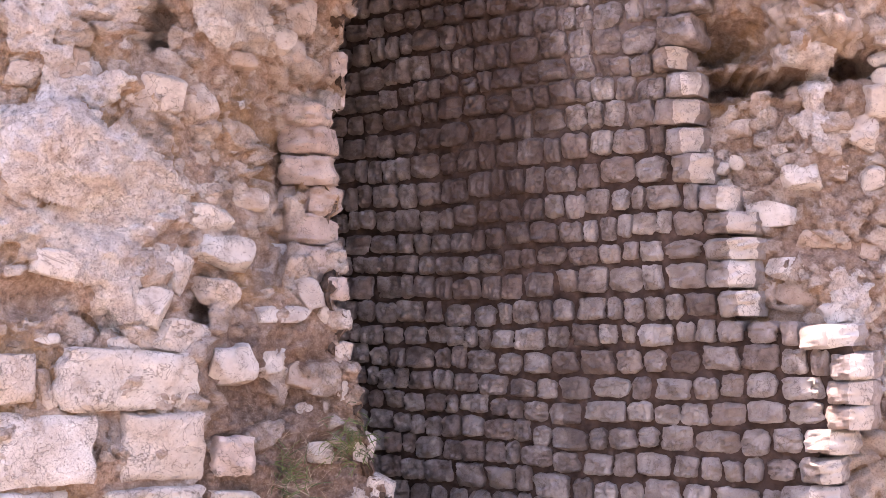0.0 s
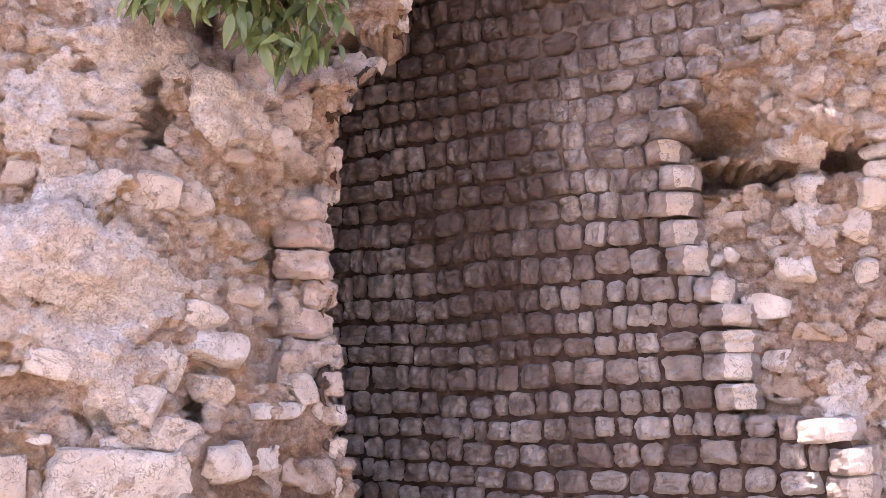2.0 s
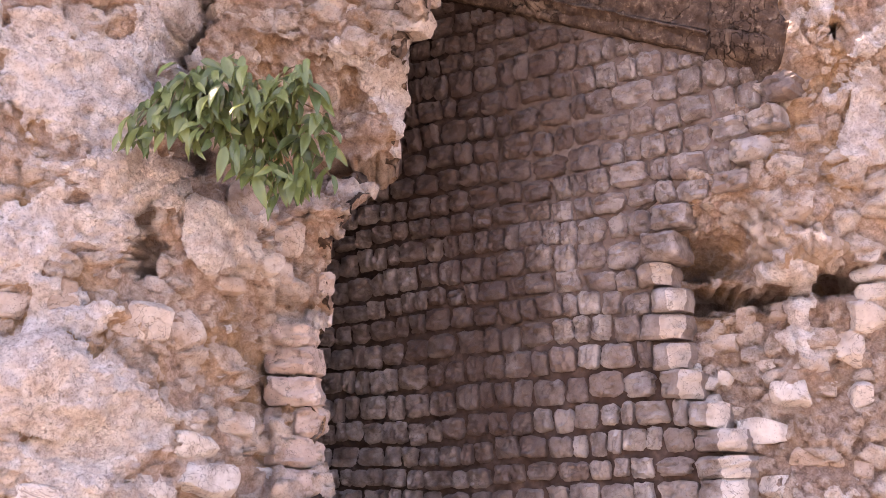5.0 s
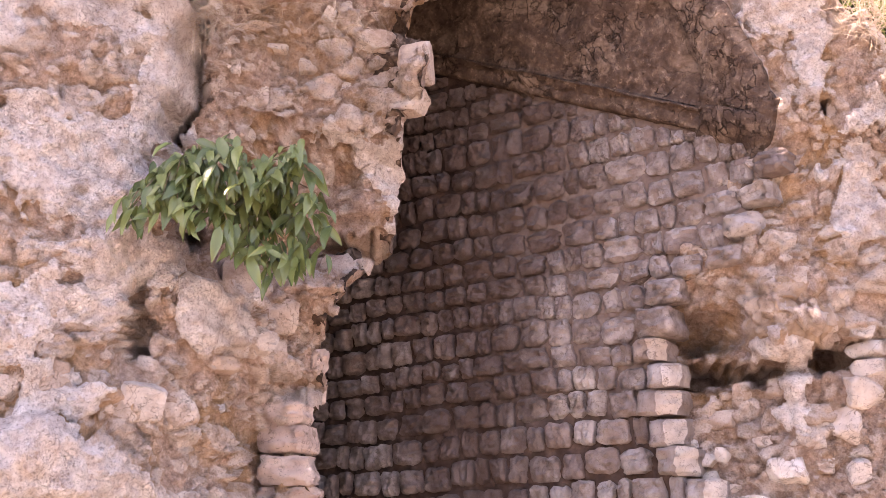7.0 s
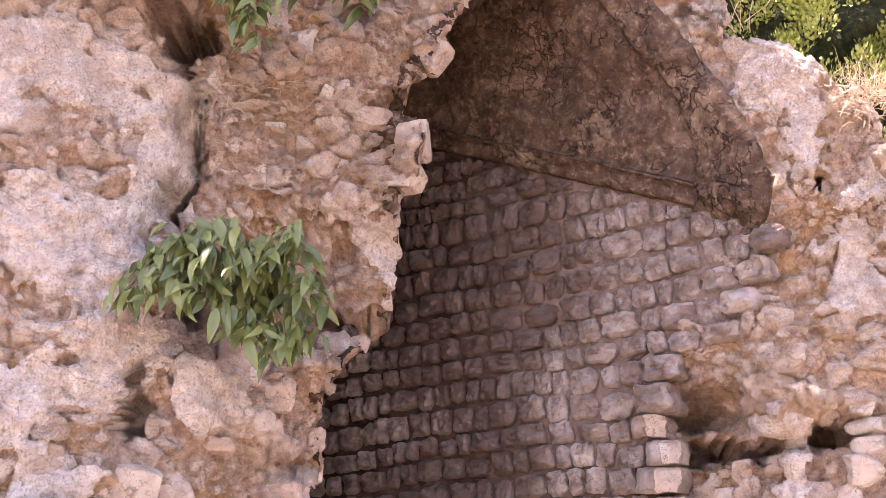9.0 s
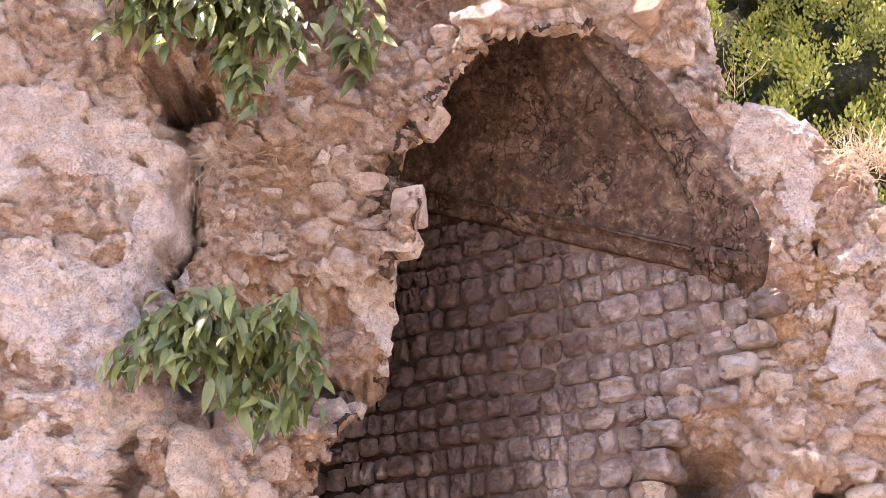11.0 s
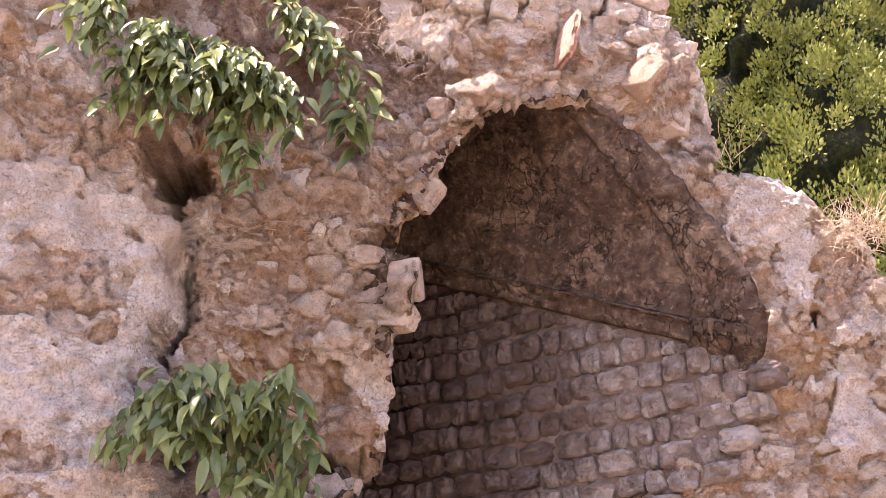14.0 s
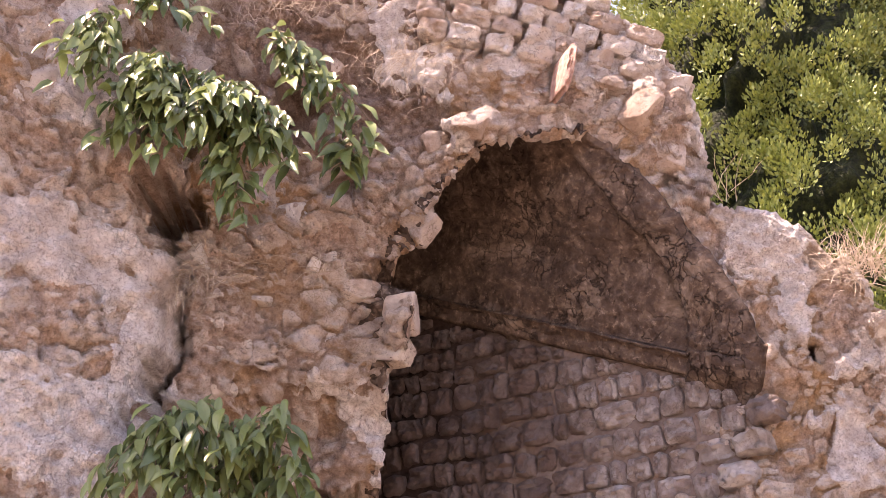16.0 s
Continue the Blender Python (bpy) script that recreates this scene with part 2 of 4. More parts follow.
def vault_plaster():
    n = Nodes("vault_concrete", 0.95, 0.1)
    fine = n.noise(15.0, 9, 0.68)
    # tones far below plain concrete: the vault's shade is in the colour, with soot
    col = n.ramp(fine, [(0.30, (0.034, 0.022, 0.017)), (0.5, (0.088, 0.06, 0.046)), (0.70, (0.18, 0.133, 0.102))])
    soot_shade = n.mask(n.noise(1.9, 6, 0.65, 0.5), 0.48, 0.66)
    col = n.mix(n.math("MULTIPLY", soot_shade, 0.8), col, (0.055, 0.037, 0.029))
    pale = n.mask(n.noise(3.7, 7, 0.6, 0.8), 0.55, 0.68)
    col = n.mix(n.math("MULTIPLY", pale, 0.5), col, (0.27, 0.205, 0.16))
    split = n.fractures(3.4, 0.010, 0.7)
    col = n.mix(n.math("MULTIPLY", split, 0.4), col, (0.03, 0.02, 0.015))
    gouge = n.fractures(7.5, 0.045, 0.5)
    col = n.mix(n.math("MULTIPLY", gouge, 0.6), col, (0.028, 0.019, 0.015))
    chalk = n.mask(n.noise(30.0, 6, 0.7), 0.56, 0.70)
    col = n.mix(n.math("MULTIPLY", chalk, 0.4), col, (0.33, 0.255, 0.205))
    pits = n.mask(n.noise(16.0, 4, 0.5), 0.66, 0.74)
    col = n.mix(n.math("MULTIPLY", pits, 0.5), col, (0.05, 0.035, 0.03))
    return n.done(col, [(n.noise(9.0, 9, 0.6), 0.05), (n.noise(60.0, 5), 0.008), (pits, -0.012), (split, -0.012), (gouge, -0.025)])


def leafy(name, dark, pale, rough, through_light=0.25):
    n = Nodes(name, rough, 0.5)
    tone = n.tree.nodes.new("ShaderNodeObjectInfo").outputs["Random"]
    isl = n.tree.nodes.new("ShaderNodeNewGeometry").outputs["Random Per Island"]
    col = n.mix(n.math("FRACT", n.math("ADD", tone, isl)), dark, pale)
    col = n.mix(n.math("MULTIPLY", n.noise(30.0, 4), 0.35), col, pale)
    mat = n.done(col, [(n.noise(60.0, 3), 0.002)])
    trans = n.node("ShaderNodeBsdfTranslucent", Color=col)
    mixer = n.node("ShaderNodeMixShader", Fac=through_light)
    n.put(mixer.inputs[1], n.bsdf.outputs[0])
    n.put(mixer.inputs[2], trans.outputs[0])
    n.put(n.tree.nodes["Material Output"].inputs[0], mixer.outputs[0])
    return mat


def plain(name, a, b, scale, rough=0.9, relief=0.01):
    n = Nodes(name, rough, 0.3)
    return n.done(n.mix(n.mask(n.noise(scale, 7), 0.35, 0.65), a, b), [(n.noise(scale * 2.5, 6), relief)])


M_JOINT = joint_mortar()
M_CORE = core_rubble()
M_VAULT = vault_plaster()
M_LEAF = leafy("hanging_leaf", (0.045, 0.078, 0.03), (0.19, 0.235, 0.08), 0.3, 0.3)
M_STEM = plain("twig_bark", (0.16, 0.12, 0.07), (0.26, 0.20, 0.12), 40.0)
M_TREE = leafy("conifer_foliage", (0.085, 0.12, 0.026), (0.22, 0.26, 0.062), 0.5, 0.1)
# near-black green that paints the shade in the gaps of the crown
M_TREE_IN = plain("crown_gap_shade", (0.008, 0.013, 0.004), (0.035, 0.048, 0.012), 11.0, 0.85, 0.12)
M_BARK = plain("tree_bark", (0.10, 0.07, 0.05), (0.20, 0.15, 0.11), 12.0, 0.95, 0.03)
M_STRAW = plain("dry_straw", (0.36, 0.27, 0.19), (0.60, 0.50, 0.40), 30.0)
M_BRICK = plain("red_brick", (0.27, 0.14, 0.105), (0.42, 0.28, 0.225), 30.0)
M_EARTH = plain("pale_earth", (0.19, 0.15, 0.11), (0.28, 0.225, 0.175), 3.0, 0.95, 0.02)

# ---- the plan ----
AXIS = np.array([-1.0, 0.68, 0.546])          # the passage runs back, to the west, under a rising vault


def face_y(x):
    """The line of the coursed side wall of the passage."""
    return 5.73 - 0.68 * (x - 1.03)


def spring_z(x):
    """The line where the rampant vault springs from the side wall."""
    return 3.88 + 0.546 * (1.65 - x)


BASE_X = [-2.7, -1.5, -1.0, -0.5, 0.0, 0.5, 1.0, 1.6, 2.2, 3.4]
BASE_Y = [4.0, 4.47, 4.72, 4.92, 5.07, 5.15, 5.2, 5.2, 5.2, 5.3]
HOLLOWS = []


def hollow(x, z, rx, rz, depth, power=2.0):
    HOLLOWS.append((x, z, rx, rz, depth, power))


# cavities (plus) and bosses (minus) of the broken face
hollow(1.37, 3.00, 0.16, 0.085, 0.32, 4)
hollow(1.42, 2.96, 0.07, 0.05, 0.26, 4)
hollow(1.42, 2.80, 0.13, 0.050, 0.42, 4)
hollow(1.66, 2.785, 0.20, 0.040, 0.34, 4)
hollow(1.93, 2.84, 0.13, 0.060, 0.40, 4)
hollow(1.655, 3.00, 0.085, 0.13, -0.15, 3)
hollow(1.62, 2.90, 0.05, 0.06, -0.10, 3)
hollow(1.84, 3.00, 0.11, 0.085, -0.11, 3)
hollow(1.72, 3.15, 0.16, 0.07, -0.06, 3)
hollow(1.48, 3.32, 0.22, 0.10, -0.08)
hollow(-1.09, 4.68, 0.13, 0.12, 0.8, 16)
hollow(-1.17, 2.84, 0.042, 0.075, 0.32, 4)
hollow(-0.74, 2.45, 0.08, 0.24, 0.24, 4)
hollow(-0.76, 2.05, 0.06, 0.25, 0.14, 4)
hollow(-1.00, 1.70, 0.04, 0.14, 0.20, 4)
hollow(0.00, 4.18, 0.13, 0.14, -0.18, 3)
hollow(-0.25, 3.62, 0.13, 0.22, -0.12, 3)
hollow(-0.30, 3.42, 0.20, 0.05, 0.30, 4)
hollow(-0.10, 4.47, 0.14, 0.06, 0.22, 4)
hollow(-0.45, 3.20, 0.22, 0.16, -0.20, 3)
hollow(-0.85, 2.95, 0.18, 0.25, -0.16, 3)
hollow(-0.62, 2.72, 0.20, 0.06, 0.12, 4)
hollow(0.33, 5.22, 0.10, 0.08, -0.14, 4)
hollow(0.36, 5.17, 0.045, 0.030, 0.22, 4)
hollow(-1.38, 2.28, 0.32, 0.17, -0.15, 4)
hollow(-1.20, 2.55, 0.16, 0.10, -0.10, 4)
hollow(-1.55, 1.72, 0.14, 0.07, 0.10, 3)
hollow(-1.35, 1.62, 0.10, 0.06, 0.12, 3)
hollow(-0.75, 1.30, 0.16, 0.14, 0.10, 3)
hollow(1.32, 5.30, 0.14, 0.18, -0.12, 3)
hollow(1.36, 4.98, 0.05, 0.07, 0.18, 4)
hollow(0.80, 5.62, 0.05, 0.12, 0.10, 4)
hollow(-0.30, 4.95, 0.12, 0.09, 0.10, 3)
hollow(-0.60, 5.35, 0.22, 0.12, 0.14, 3)
hollow(1.95, 4.02, 0.05, 0.04, 0.16, 4)


def front_y(x, z):
    """The broken front of the ruin before its small relief: x and z are arrays."""
    y = np.interp(x, BASE_X, BASE_Y)
    back = np.interp(z, [0.5, 1.8, 2.0, 2.9, 3.5, 3.75, 3.95], [0.3, 0.3, 0.5, 0.5, 0.35, 0.3, 0.0])
    y = y + np.where(x < 0.6, back * np.interp(x, [-1.25, -0.95, -0.6], [0.06, 0.34, 1.0]), 0)
    # the plastered part stands proud of the torn part, with a step between
    y = y + 0.20 * smooth(-1.10, -1.05, x + 0.03 * np.sin(z * 7.1) + 0.02 * np.sin(z * 17.0)) * smooth(3.0, 3.4, z) * smooth(0.5, -0.4, x)
    # the open joint along that step
    joint = -1.06 - 0.03 * np.sin(z * 7.1) - 0.02 * np.sin(z * 17.0) - 0.10 * smooth(3.5, 2.9, z)
    y = y + np.interp(z, [3.0, 3.6], [0.10, 0.26]) * np.exp(-((x - joint) / (0.028 + 0.022 * np.sin(z * 5.0) ** 2)) ** 4) * smooth(2.7, 2.9, z) * smooth(4.75, 4.6, z)
    low = np.maximum(face_y(x) + np.interp(z, [2.95, 3.2], [0.14, 0.03]), np.interp(z, [2.95, 3.2], [5.38, 5.28]))
    y = y + (low - y) * smooth(0.7, 1.1, x) * smooth(4.0, 3.75, z)
    for cx, cz, rx, rz, depth, power in HOLLOWS:
        q = ((x - cx) / rx) ** 2 + ((z - cz) / rz) ** 2
        y = y + depth * np.exp(-q ** (power / 2))
    return y


# outline of the opening: up the west jamb, over the arch, down behind the coursed wall
OPENING = [(-0.20, -0.3), (-0.21, 0.85), (-0.30, 0.98), (-0.31, 1.11), (-0.36, 1.21), (-0.38, 1.36), (-0.45, 1.5),
           (-0.41, 1.64), (-0.46, 1.72), (-0.46, 1.92), (-0.51, 2.05), (-0.52, 2.5), (-0.54, 2.62), (-0.48, 2.72),
           (-0.48, 2.9), (-0.42, 3.11), (-0.31, 3.2), (-0.26, 3.33), (-0.34, 3.40), (-0.34, 3.44), (-0.16, 3.45),
           (-0.13, 3.6), (-0.10, 3.78), (-0.08, 3.97), (0.02, 4.05), (0.05, 4.19), (-0.01, 4.34), (-0.10, 4.42),
           (-0.04, 4.58), (0.05, 4.62), (0.12, 4.77), (0.24, 4.97), (0.33, 5.10), (0.48, 5.19), (0.83, 5.24),
           (1.01, 5.20), (1.165, 5.06), (1.29, 4.92), (1.42, 4.73), (1.549, 4.507), (1.647, 4.29), (1.735, 4.05),
           (1.70, 3.86), (1.42, 3.6), (1.10, 3.25), (1.06, 2.4), (1.20, 1.7), (1.3, -0.3)]
# the outer border, met from the point of the opening with that index
BORDER = [(0, -2.7, -0.3), (25, -2.7, 4.3), (29, -2.7, 6.5), (31, -0.9, 6.75), (33, 0.35, 6.68), (34, 1.03, 6.11), (35, 1.27, 5.92),
          (36, 1.46, 5.66), (37, 1.55, 5.38), (38, 1.56, 4.92), (39, 1.70, 4.79), (40, 2.19, 4.51), (41, 2.28, 4.2),
          (42, 2.45, 3.85), (44, 3.4, 3.3), (47, 3.4, -0.3)]

# the intrados starts inside a plastered band along the east side of the arch
INTRADOS = {37: (1.24, 4.86), 38: (1.34, 4.69), 39: (1.46, 4.53), 40: (1.545, 4.38), 41: (1.60, 4.13), 42: (1.605, 3.86)}
inn = np.array(OPENING)
vin = np.array([INTRADOS.get(k, p) for k, p in enumerate(OPENING)])
idx = np.arange(len(inn))
bord = np.array(BORDER, dtype=float)
STEP = 0.0125
outer_at = np.stack([np.interp(idx, bord[:, 0], bord[:, 1]), np.interp(idx, bord[:, 0], bord[:, 2])], 1)
inner_len, outer_len = np.hypot(*np.diff(inn, axis=0).T), np.hypot(*np.diff(outer_at, axis=0).T)
along = np.concatenate([[0], np.cumsum(np.maximum(inner_len, 0.62 * outer_len))])
S = np.linspace(0, along[-1], int(along[-1] / STEP))
fi = np.interp(S, along, idx)
in_x, in_z = np.interp(fi, idx, inn[:, 0]), np.interp(fi, idx, inn[:, 1])
out_x, out_z = np.interp(fi, bord[:, 0], bord[:, 1]), np.interp(fi, bord[:, 0], bord[:, 2])
# the vault keeps a smooth line behind the torn edge
kern = np.exp(-0.5 * (np.arange(-24, 25) / 10.0) ** 2)
kern /= kern.sum()
pad = lambda v: np.convolve(np.pad(v, 24, mode="edge"), kern, "valid")
sm_x, sm_z = pad(np.interp(fi, idx, vin[:, 0])), pad(np.interp(fi, idx, vin[:, 1]))
east = smooth(36.0, 37.5, fi) * smooth(43.0, 42.4, fi)
# small teeth along the outlines
jag = np.stack([in_x, np.zeros_like(S), in_z], 1)
in_x = in_x + 0.022 * fbm(jag, 9.0, 3) * (1 - 0.6 * east)
in_z = in_z + 0.018 * fbm(jag + 5, 9.0, 3) * (1 - 0.6 * east)
jag = np.stack([out_x, np.zeros_like(S), out_z], 1)
out_x = out_x + 0.03 * fbm(jag, 5.0, 3)
out_z = out_z + 0.03 * fbm(jag + 9, 5.0, 3)
R = np.linspace(0, 1, 190)
fx = in_x[:, None] * (1 - R) + out_x[:, None] * R
fz = in_z[:, None] * (1 - R) + out_z[:, None] * R
fy = front_y(fx, fz)
front = np.stack([fx, fy, fz], 2)
# the tunnel behind the opening
D = np.concatenate([np.linspace(0.002, 0.03, 15), np.linspace(0.045, 1.0, 64), np.linspace(1.04, 3.0, 40)])[::-1]
rise = np.where(in_x < 0.3, smooth(2.0, 4.5, in_z), 1.0)[:, None]
blend = smooth(0.0, 0.16, D)[None, :] * (1 - east[:, None]) + np.clip(D / 0.03, 0, 1)[None, :] * east[:, None]
base_y = pad(front_y(sm_x, sm_z))
base_y = np.where(sm_z > 4.0, pad(pad(base_y)), base_y) - 0.02 * east + 0.16 * smooth(41.6, 42.3, fi)
tunnel = np.stack([in_x[:, None] * (1 - blend) + sm_x[:, None] * blend + AXIS[0] * D, fy[:, :1] * (1 - blend) + base_y[:, None] * blend + AXIS[1] * D,
                   in_z[:, None] * (1 - blend) + sm_z[:, None] * blend + AXIS[2] * D * rise], 2)
# the top and back of the wall
B = np.concatenate([np.linspace(0.02, 0.8, 36), np.linspace(0.9, 3.2, 18)])
back = np.stack([out_x[:, None] + 0.12 * np.minimum(B, 1.0), fy[:, -1:] + B, out_z[:, None] + 0.08 * np.sin(np.minimum(B, 1.5) * 3)], 2)
whole = np.concatenate([tunnel, front, back], 1)
nrm = grid_normals(whole)
flat_p = whole.reshape(-1, 3)
warp = flat_p + 0.05 * np.stack([fbm(flat_p, 4.0, 2), fbm(flat_p + 31, 4.0, 2), fbm(flat_p + 57, 4.0, 2)], 1)
px_, pz_ = flat_p[:, 0], flat_p[:, 2]
patchy = fbm(warp, 2.8, 5, 0.55)
west = smooth(-1.0, -1.08, px_ + 0.05 * fbm(flat_p, 6.0, 2))
cover = west * np.interp(pz_, [1.5, 1.7, 2.0, 2.4, 3.0, 3.5, 4.8, 5.1], [0.0, 0.40, 0.56, 0.42, 0.42, 0.54, 0.56, 0.50])
cover = np.maximum(cover, smooth(1.25, 0.85, np.hypot((px_ + 1.42) / 0.42, (pz_ - 2.24 + 0.30 * (px_ + 1.42)) / 0.19) + 0.2 * fbm(flat_p, 5.0, 3)))
cover = np.maximum(cover, 0.45 * smooth(-1.1, -1.0, px_) * smooth(-0.35, -0.55, px_) * smooth(2.4, 2.6, pz_) * smooth(3.4, 3.2, pz_))
cover = np.maximum(cover, 0.32 * smooth(0.3, 0.6, px_) * smooth(4.6, 5.0, pz_))
cover = np.maximum(cover, 0.36 * smooth(1.45, 1.65, px_) * smooth(3.2, 3.5, pz_))
cover = np.maximum(cover, 0.40 * smooth(-0.35, -0.1, px_) * smooth(0.4, 0.2, px_) * smooth(3.4, 3.5, pz_))
plaster = smooth(0.0, 0.07, patchy * 0.6 + cover - 0.5)
squash = warp * np.array([0.85, 0.85, 1.15])
d1, d2, tone = cells(squash, 7.5)
big_stone = smooth(0.02, 0.16, d2 - d1) * (tone > 0.52)
e1, e2, tone2 = cells(squash + 40, 17.0)
small_stone = smooth(0.03, 0.20, e2 - e1) * (tone2 > 0.5)
ridged = 1 - np.abs(vnoise(warp, 6.0)) - 0.5 * np.abs(vnoise(warp + 7, 13.0))
earth = 0.35 * smooth(-1.12, -1.02, flat_p[:, 0]) * smooth(0.25, -0.05, flat_p[:, 0]) * smooth(3.35, 3.6, flat_p[:, 2]) * smooth(4.7, 4.45, flat_p[:, 2])
earth = np.maximum(earth, smooth(-1.1, -0.9, flat_p[:, 0]) * smooth(0.6, 0.3, flat_p[:, 0]) * smooth(1.75, 1.5, flat_p[:, 2]))
# brown earth below the wall top, strengthened to paint the shade of the overhang
earth = np.maximum(earth, 1.3 * smooth(-1.1, -0.9, flat_p[:, 0]) * smooth(0.40, 0.10, flat_p[:, 0]) * smooth(4.95, 5.25, flat_p[:, 2]))
earth = np.maximum(earth, 0.6 * smooth(1.0, 1.15, flat_p[:, 0]) * smooth(1.75, 1.95, flat_p[:, 2]) * smooth(2.95, 2.75, flat_p[:, 2]))
earth = np.clip(earth * (0.9 + 0.5 * fbm(flat_p, 3.0, 3)), 0, 1)
big_stone = big_stone * np.where(tone < 0.42 + 0.45 * earth, 0, 1)
pebble = np.maximum(big_stone * (0.45 + 0.55 * tone), small_stone * 0.6) * (1 - 0.5 * earth)
rough = 0.030 * fbm(flat_p, 5.0, 6, 0.56) + 0.014 * fbm(flat_p, 30.0, 3) + 0.030 * ridged - 0.02
relief = rough + (1 - 0.75 * plaster) * (0.045 * big_stone * tone + 0.020 * small_stone - 0.02) + plaster * 0.022 + (1 - 0.7 * plaster) * np.interp(flat_p[:, 2], [4.4, 4.8], [0.45, 0.85]) * (facets(warp, 4.6, 0.46) + facets(warp + 11, 10.5, 0.32))
n_t = len(D)
w_t = np.zeros(whole.shape[:2])
w_t[:, :n_t] = np.where((in_x > 0.95)[:, None], smooth(0.0, 0.008, D)[None, :], smooth(0.06, 0.30, D)[None, :])
w_t = w_t.ravel()
soft = 0.035 * (1 - np.abs(vnoise(warp, 2.6)) - 0.6 * np.abs(vnoise(warp + 3, 5.5))) + 0.022 * fbm(flat_p, 2.2, 6, 0.5) + 0.006 * small_stone - 0.045 * smooth(0.20, 0.23, np.repeat(np.concatenate([D, np.zeros(len(R) + len(B))])[None, :], len(S), 0).ravel())
relief = relief * (1 - w_t) + soft * w_t
# normals of the grid point into the wall or out of it: turn them to the open side
side = np.sign(nrm[:, n_t + 60, 1]).mean()
grid = whole - side * nrm * relief.reshape(whole.shape[:2])[:, :, None]
pebble, plaster, earth = pebble.reshape(whole.shape[:2]), plaster.reshape(whole.shape[:2]), earth.reshape(whole.shape[:2])

ruin = tagged(new("wall_front"), "ruined rubble-core wall with a broken arched opening and old plaster", "wall", kind="structure")
part("rubble_face", sheet("rubble_face", grid[:, n_t - 1:n_t + len(R)], M_CORE, [("pebble", pebble[:, n_t - 1:n_t + len(R)]), ("plaster", plaster[:, n_t - 1:n_t + len(R)]), ("earth", earth[:, n_t - 1:n_t + len(R)])]), ruin)
part("wall_top", sheet("wall_top", grid[:, n_t + len(R) - 1:], M_CORE, [("pebble", pebble[:, n_t + len(R) - 1:]), ("plaster", plaster[:, n_t + len(R) - 1:]), ("earth", earth[:, n_t + len(R) - 1:])]), ruin)
rear = np.linspace(0, 1, 24)
rim = grid[::4, -1]
rear_g = np.stack([rim[:, 0:1] * (1 - rear) + in_x[::4, None] * rear, rim[:, 1:2] + 0 * rear, rim[:, 2:3] * (1 - rear) + in_z[::4, None] * rear], 2)
part("wall_rear", sheet("wall_rear", rear_g, M_CORE), ruin)
vault = tagged(new("vault", sheet("vault", grid[:, :n_t], M_VAULT)), "sooty concrete barrel vault rising into the passage, shade put into its dark colour", "vault", kind="structure")

# the end of the passage: an added wall that keeps daylight out
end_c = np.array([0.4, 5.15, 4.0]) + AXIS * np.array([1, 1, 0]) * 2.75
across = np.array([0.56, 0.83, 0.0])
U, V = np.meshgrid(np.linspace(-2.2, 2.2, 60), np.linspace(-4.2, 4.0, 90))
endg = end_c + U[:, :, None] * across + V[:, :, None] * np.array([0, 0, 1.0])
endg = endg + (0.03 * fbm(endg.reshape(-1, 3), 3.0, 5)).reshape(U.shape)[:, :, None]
tagged(new("wall_end", sheet("wall_end", endg, M_VAULT)), "added rubble wall closing the passage, near black for shade", "wall", kind="structure")

# ---- ground ----
gx = np.concatenate([-np.geomspace(4000, 6, 24), np.linspace(-5, 5, 41), np.geomspace(6, 4000, 24)])
GX, GY = np.meshgrid(gx, gx)
gp = np.stack([GX, GY, np.zeros_like(GX)], 2)
near = np.exp(-(GX ** 2 + GY ** 2) / 400)
gp[:, :, 2] = 0.03 * near * fbm(gp.reshape(-1, 3), 0.8, 3).reshape(GX.shape)
tagged(new("ground", sheet("ground", gp, M_EARTH)), "pale dry earth around the ruin", "ground", kind="structure")

# ---- coursed side wall ----
QUOIN_Z = [0.0, 1.04, 1.19, 1.5, 1.57, 1.6, 1.75, 1.92, 2.04, 2.17, 2.31, 2.44, 2.79, 2.97, 3.02, 3.21, 3.28, 3.38, 3.53, 3.7, 3.81, 3.95]
QUOIN_X = [1.75, 1.78, 1.87, 1.92, 1.9, 1.5, 1.42, 1.5, 1.46, 1.41, 1.31, 1.26, 1.22, 1.19, 1.23, 1.27, 1.48, 1.56, 1.67, 1.77, 1.81, 1.7]
side_wall = tagged(new("wall_side"), "coursed wall of small grey-pink limestone blocks with dark recessed joints", "wall", kind="structure")
TAN = Vector((1, -0.68, 0)).normalized()
OUT = Vector((-0.68, -1, 0)).normalized()
K = math.hypot(1, 0.68)


def on_face(x, z, proud=0.0):
    return Vector((x, face_y(x), z)) + OUT * proud


zs = np.arange(-0.2, 5.7, 0.02)
mort = np.zeros((len(zs), 150, 3))
for i, z in enumerate(zs):
    x1 = float(np.interp(z, QUOIN_Z, QUOIN_X)) - 0.10
    if z > 3.85:
        x1 = min(1.60, 1.65 - (z - 3.88) / 0.546)
    xx = np.linspace(-1.6, max(x1, -1.55), 150)
    mort[i] = np.stack([xx, 5.73 - 0.68 * (xx - 1.03), np.full(150, z)], 1)
mn = 0.012 * fbm(mort.reshape(-1, 3), 14.0, 4) - 0.008
# joints are filled nearly flush in the upper, lighter part
fill = 0.002 * smooth(0.2, 0.9, mort[:, :, 0]) * smooth(2.6, 3.3, mort[:, :, 2])
lime = smooth(0.2, 0.7, mort[:, :, 0]) * smooth(2.4, 3.0, mort[:, :, 2])
mort = mort + (mn.reshape(mort.shape[:2]) + fill)[:, :, None] * np.array(OUT)
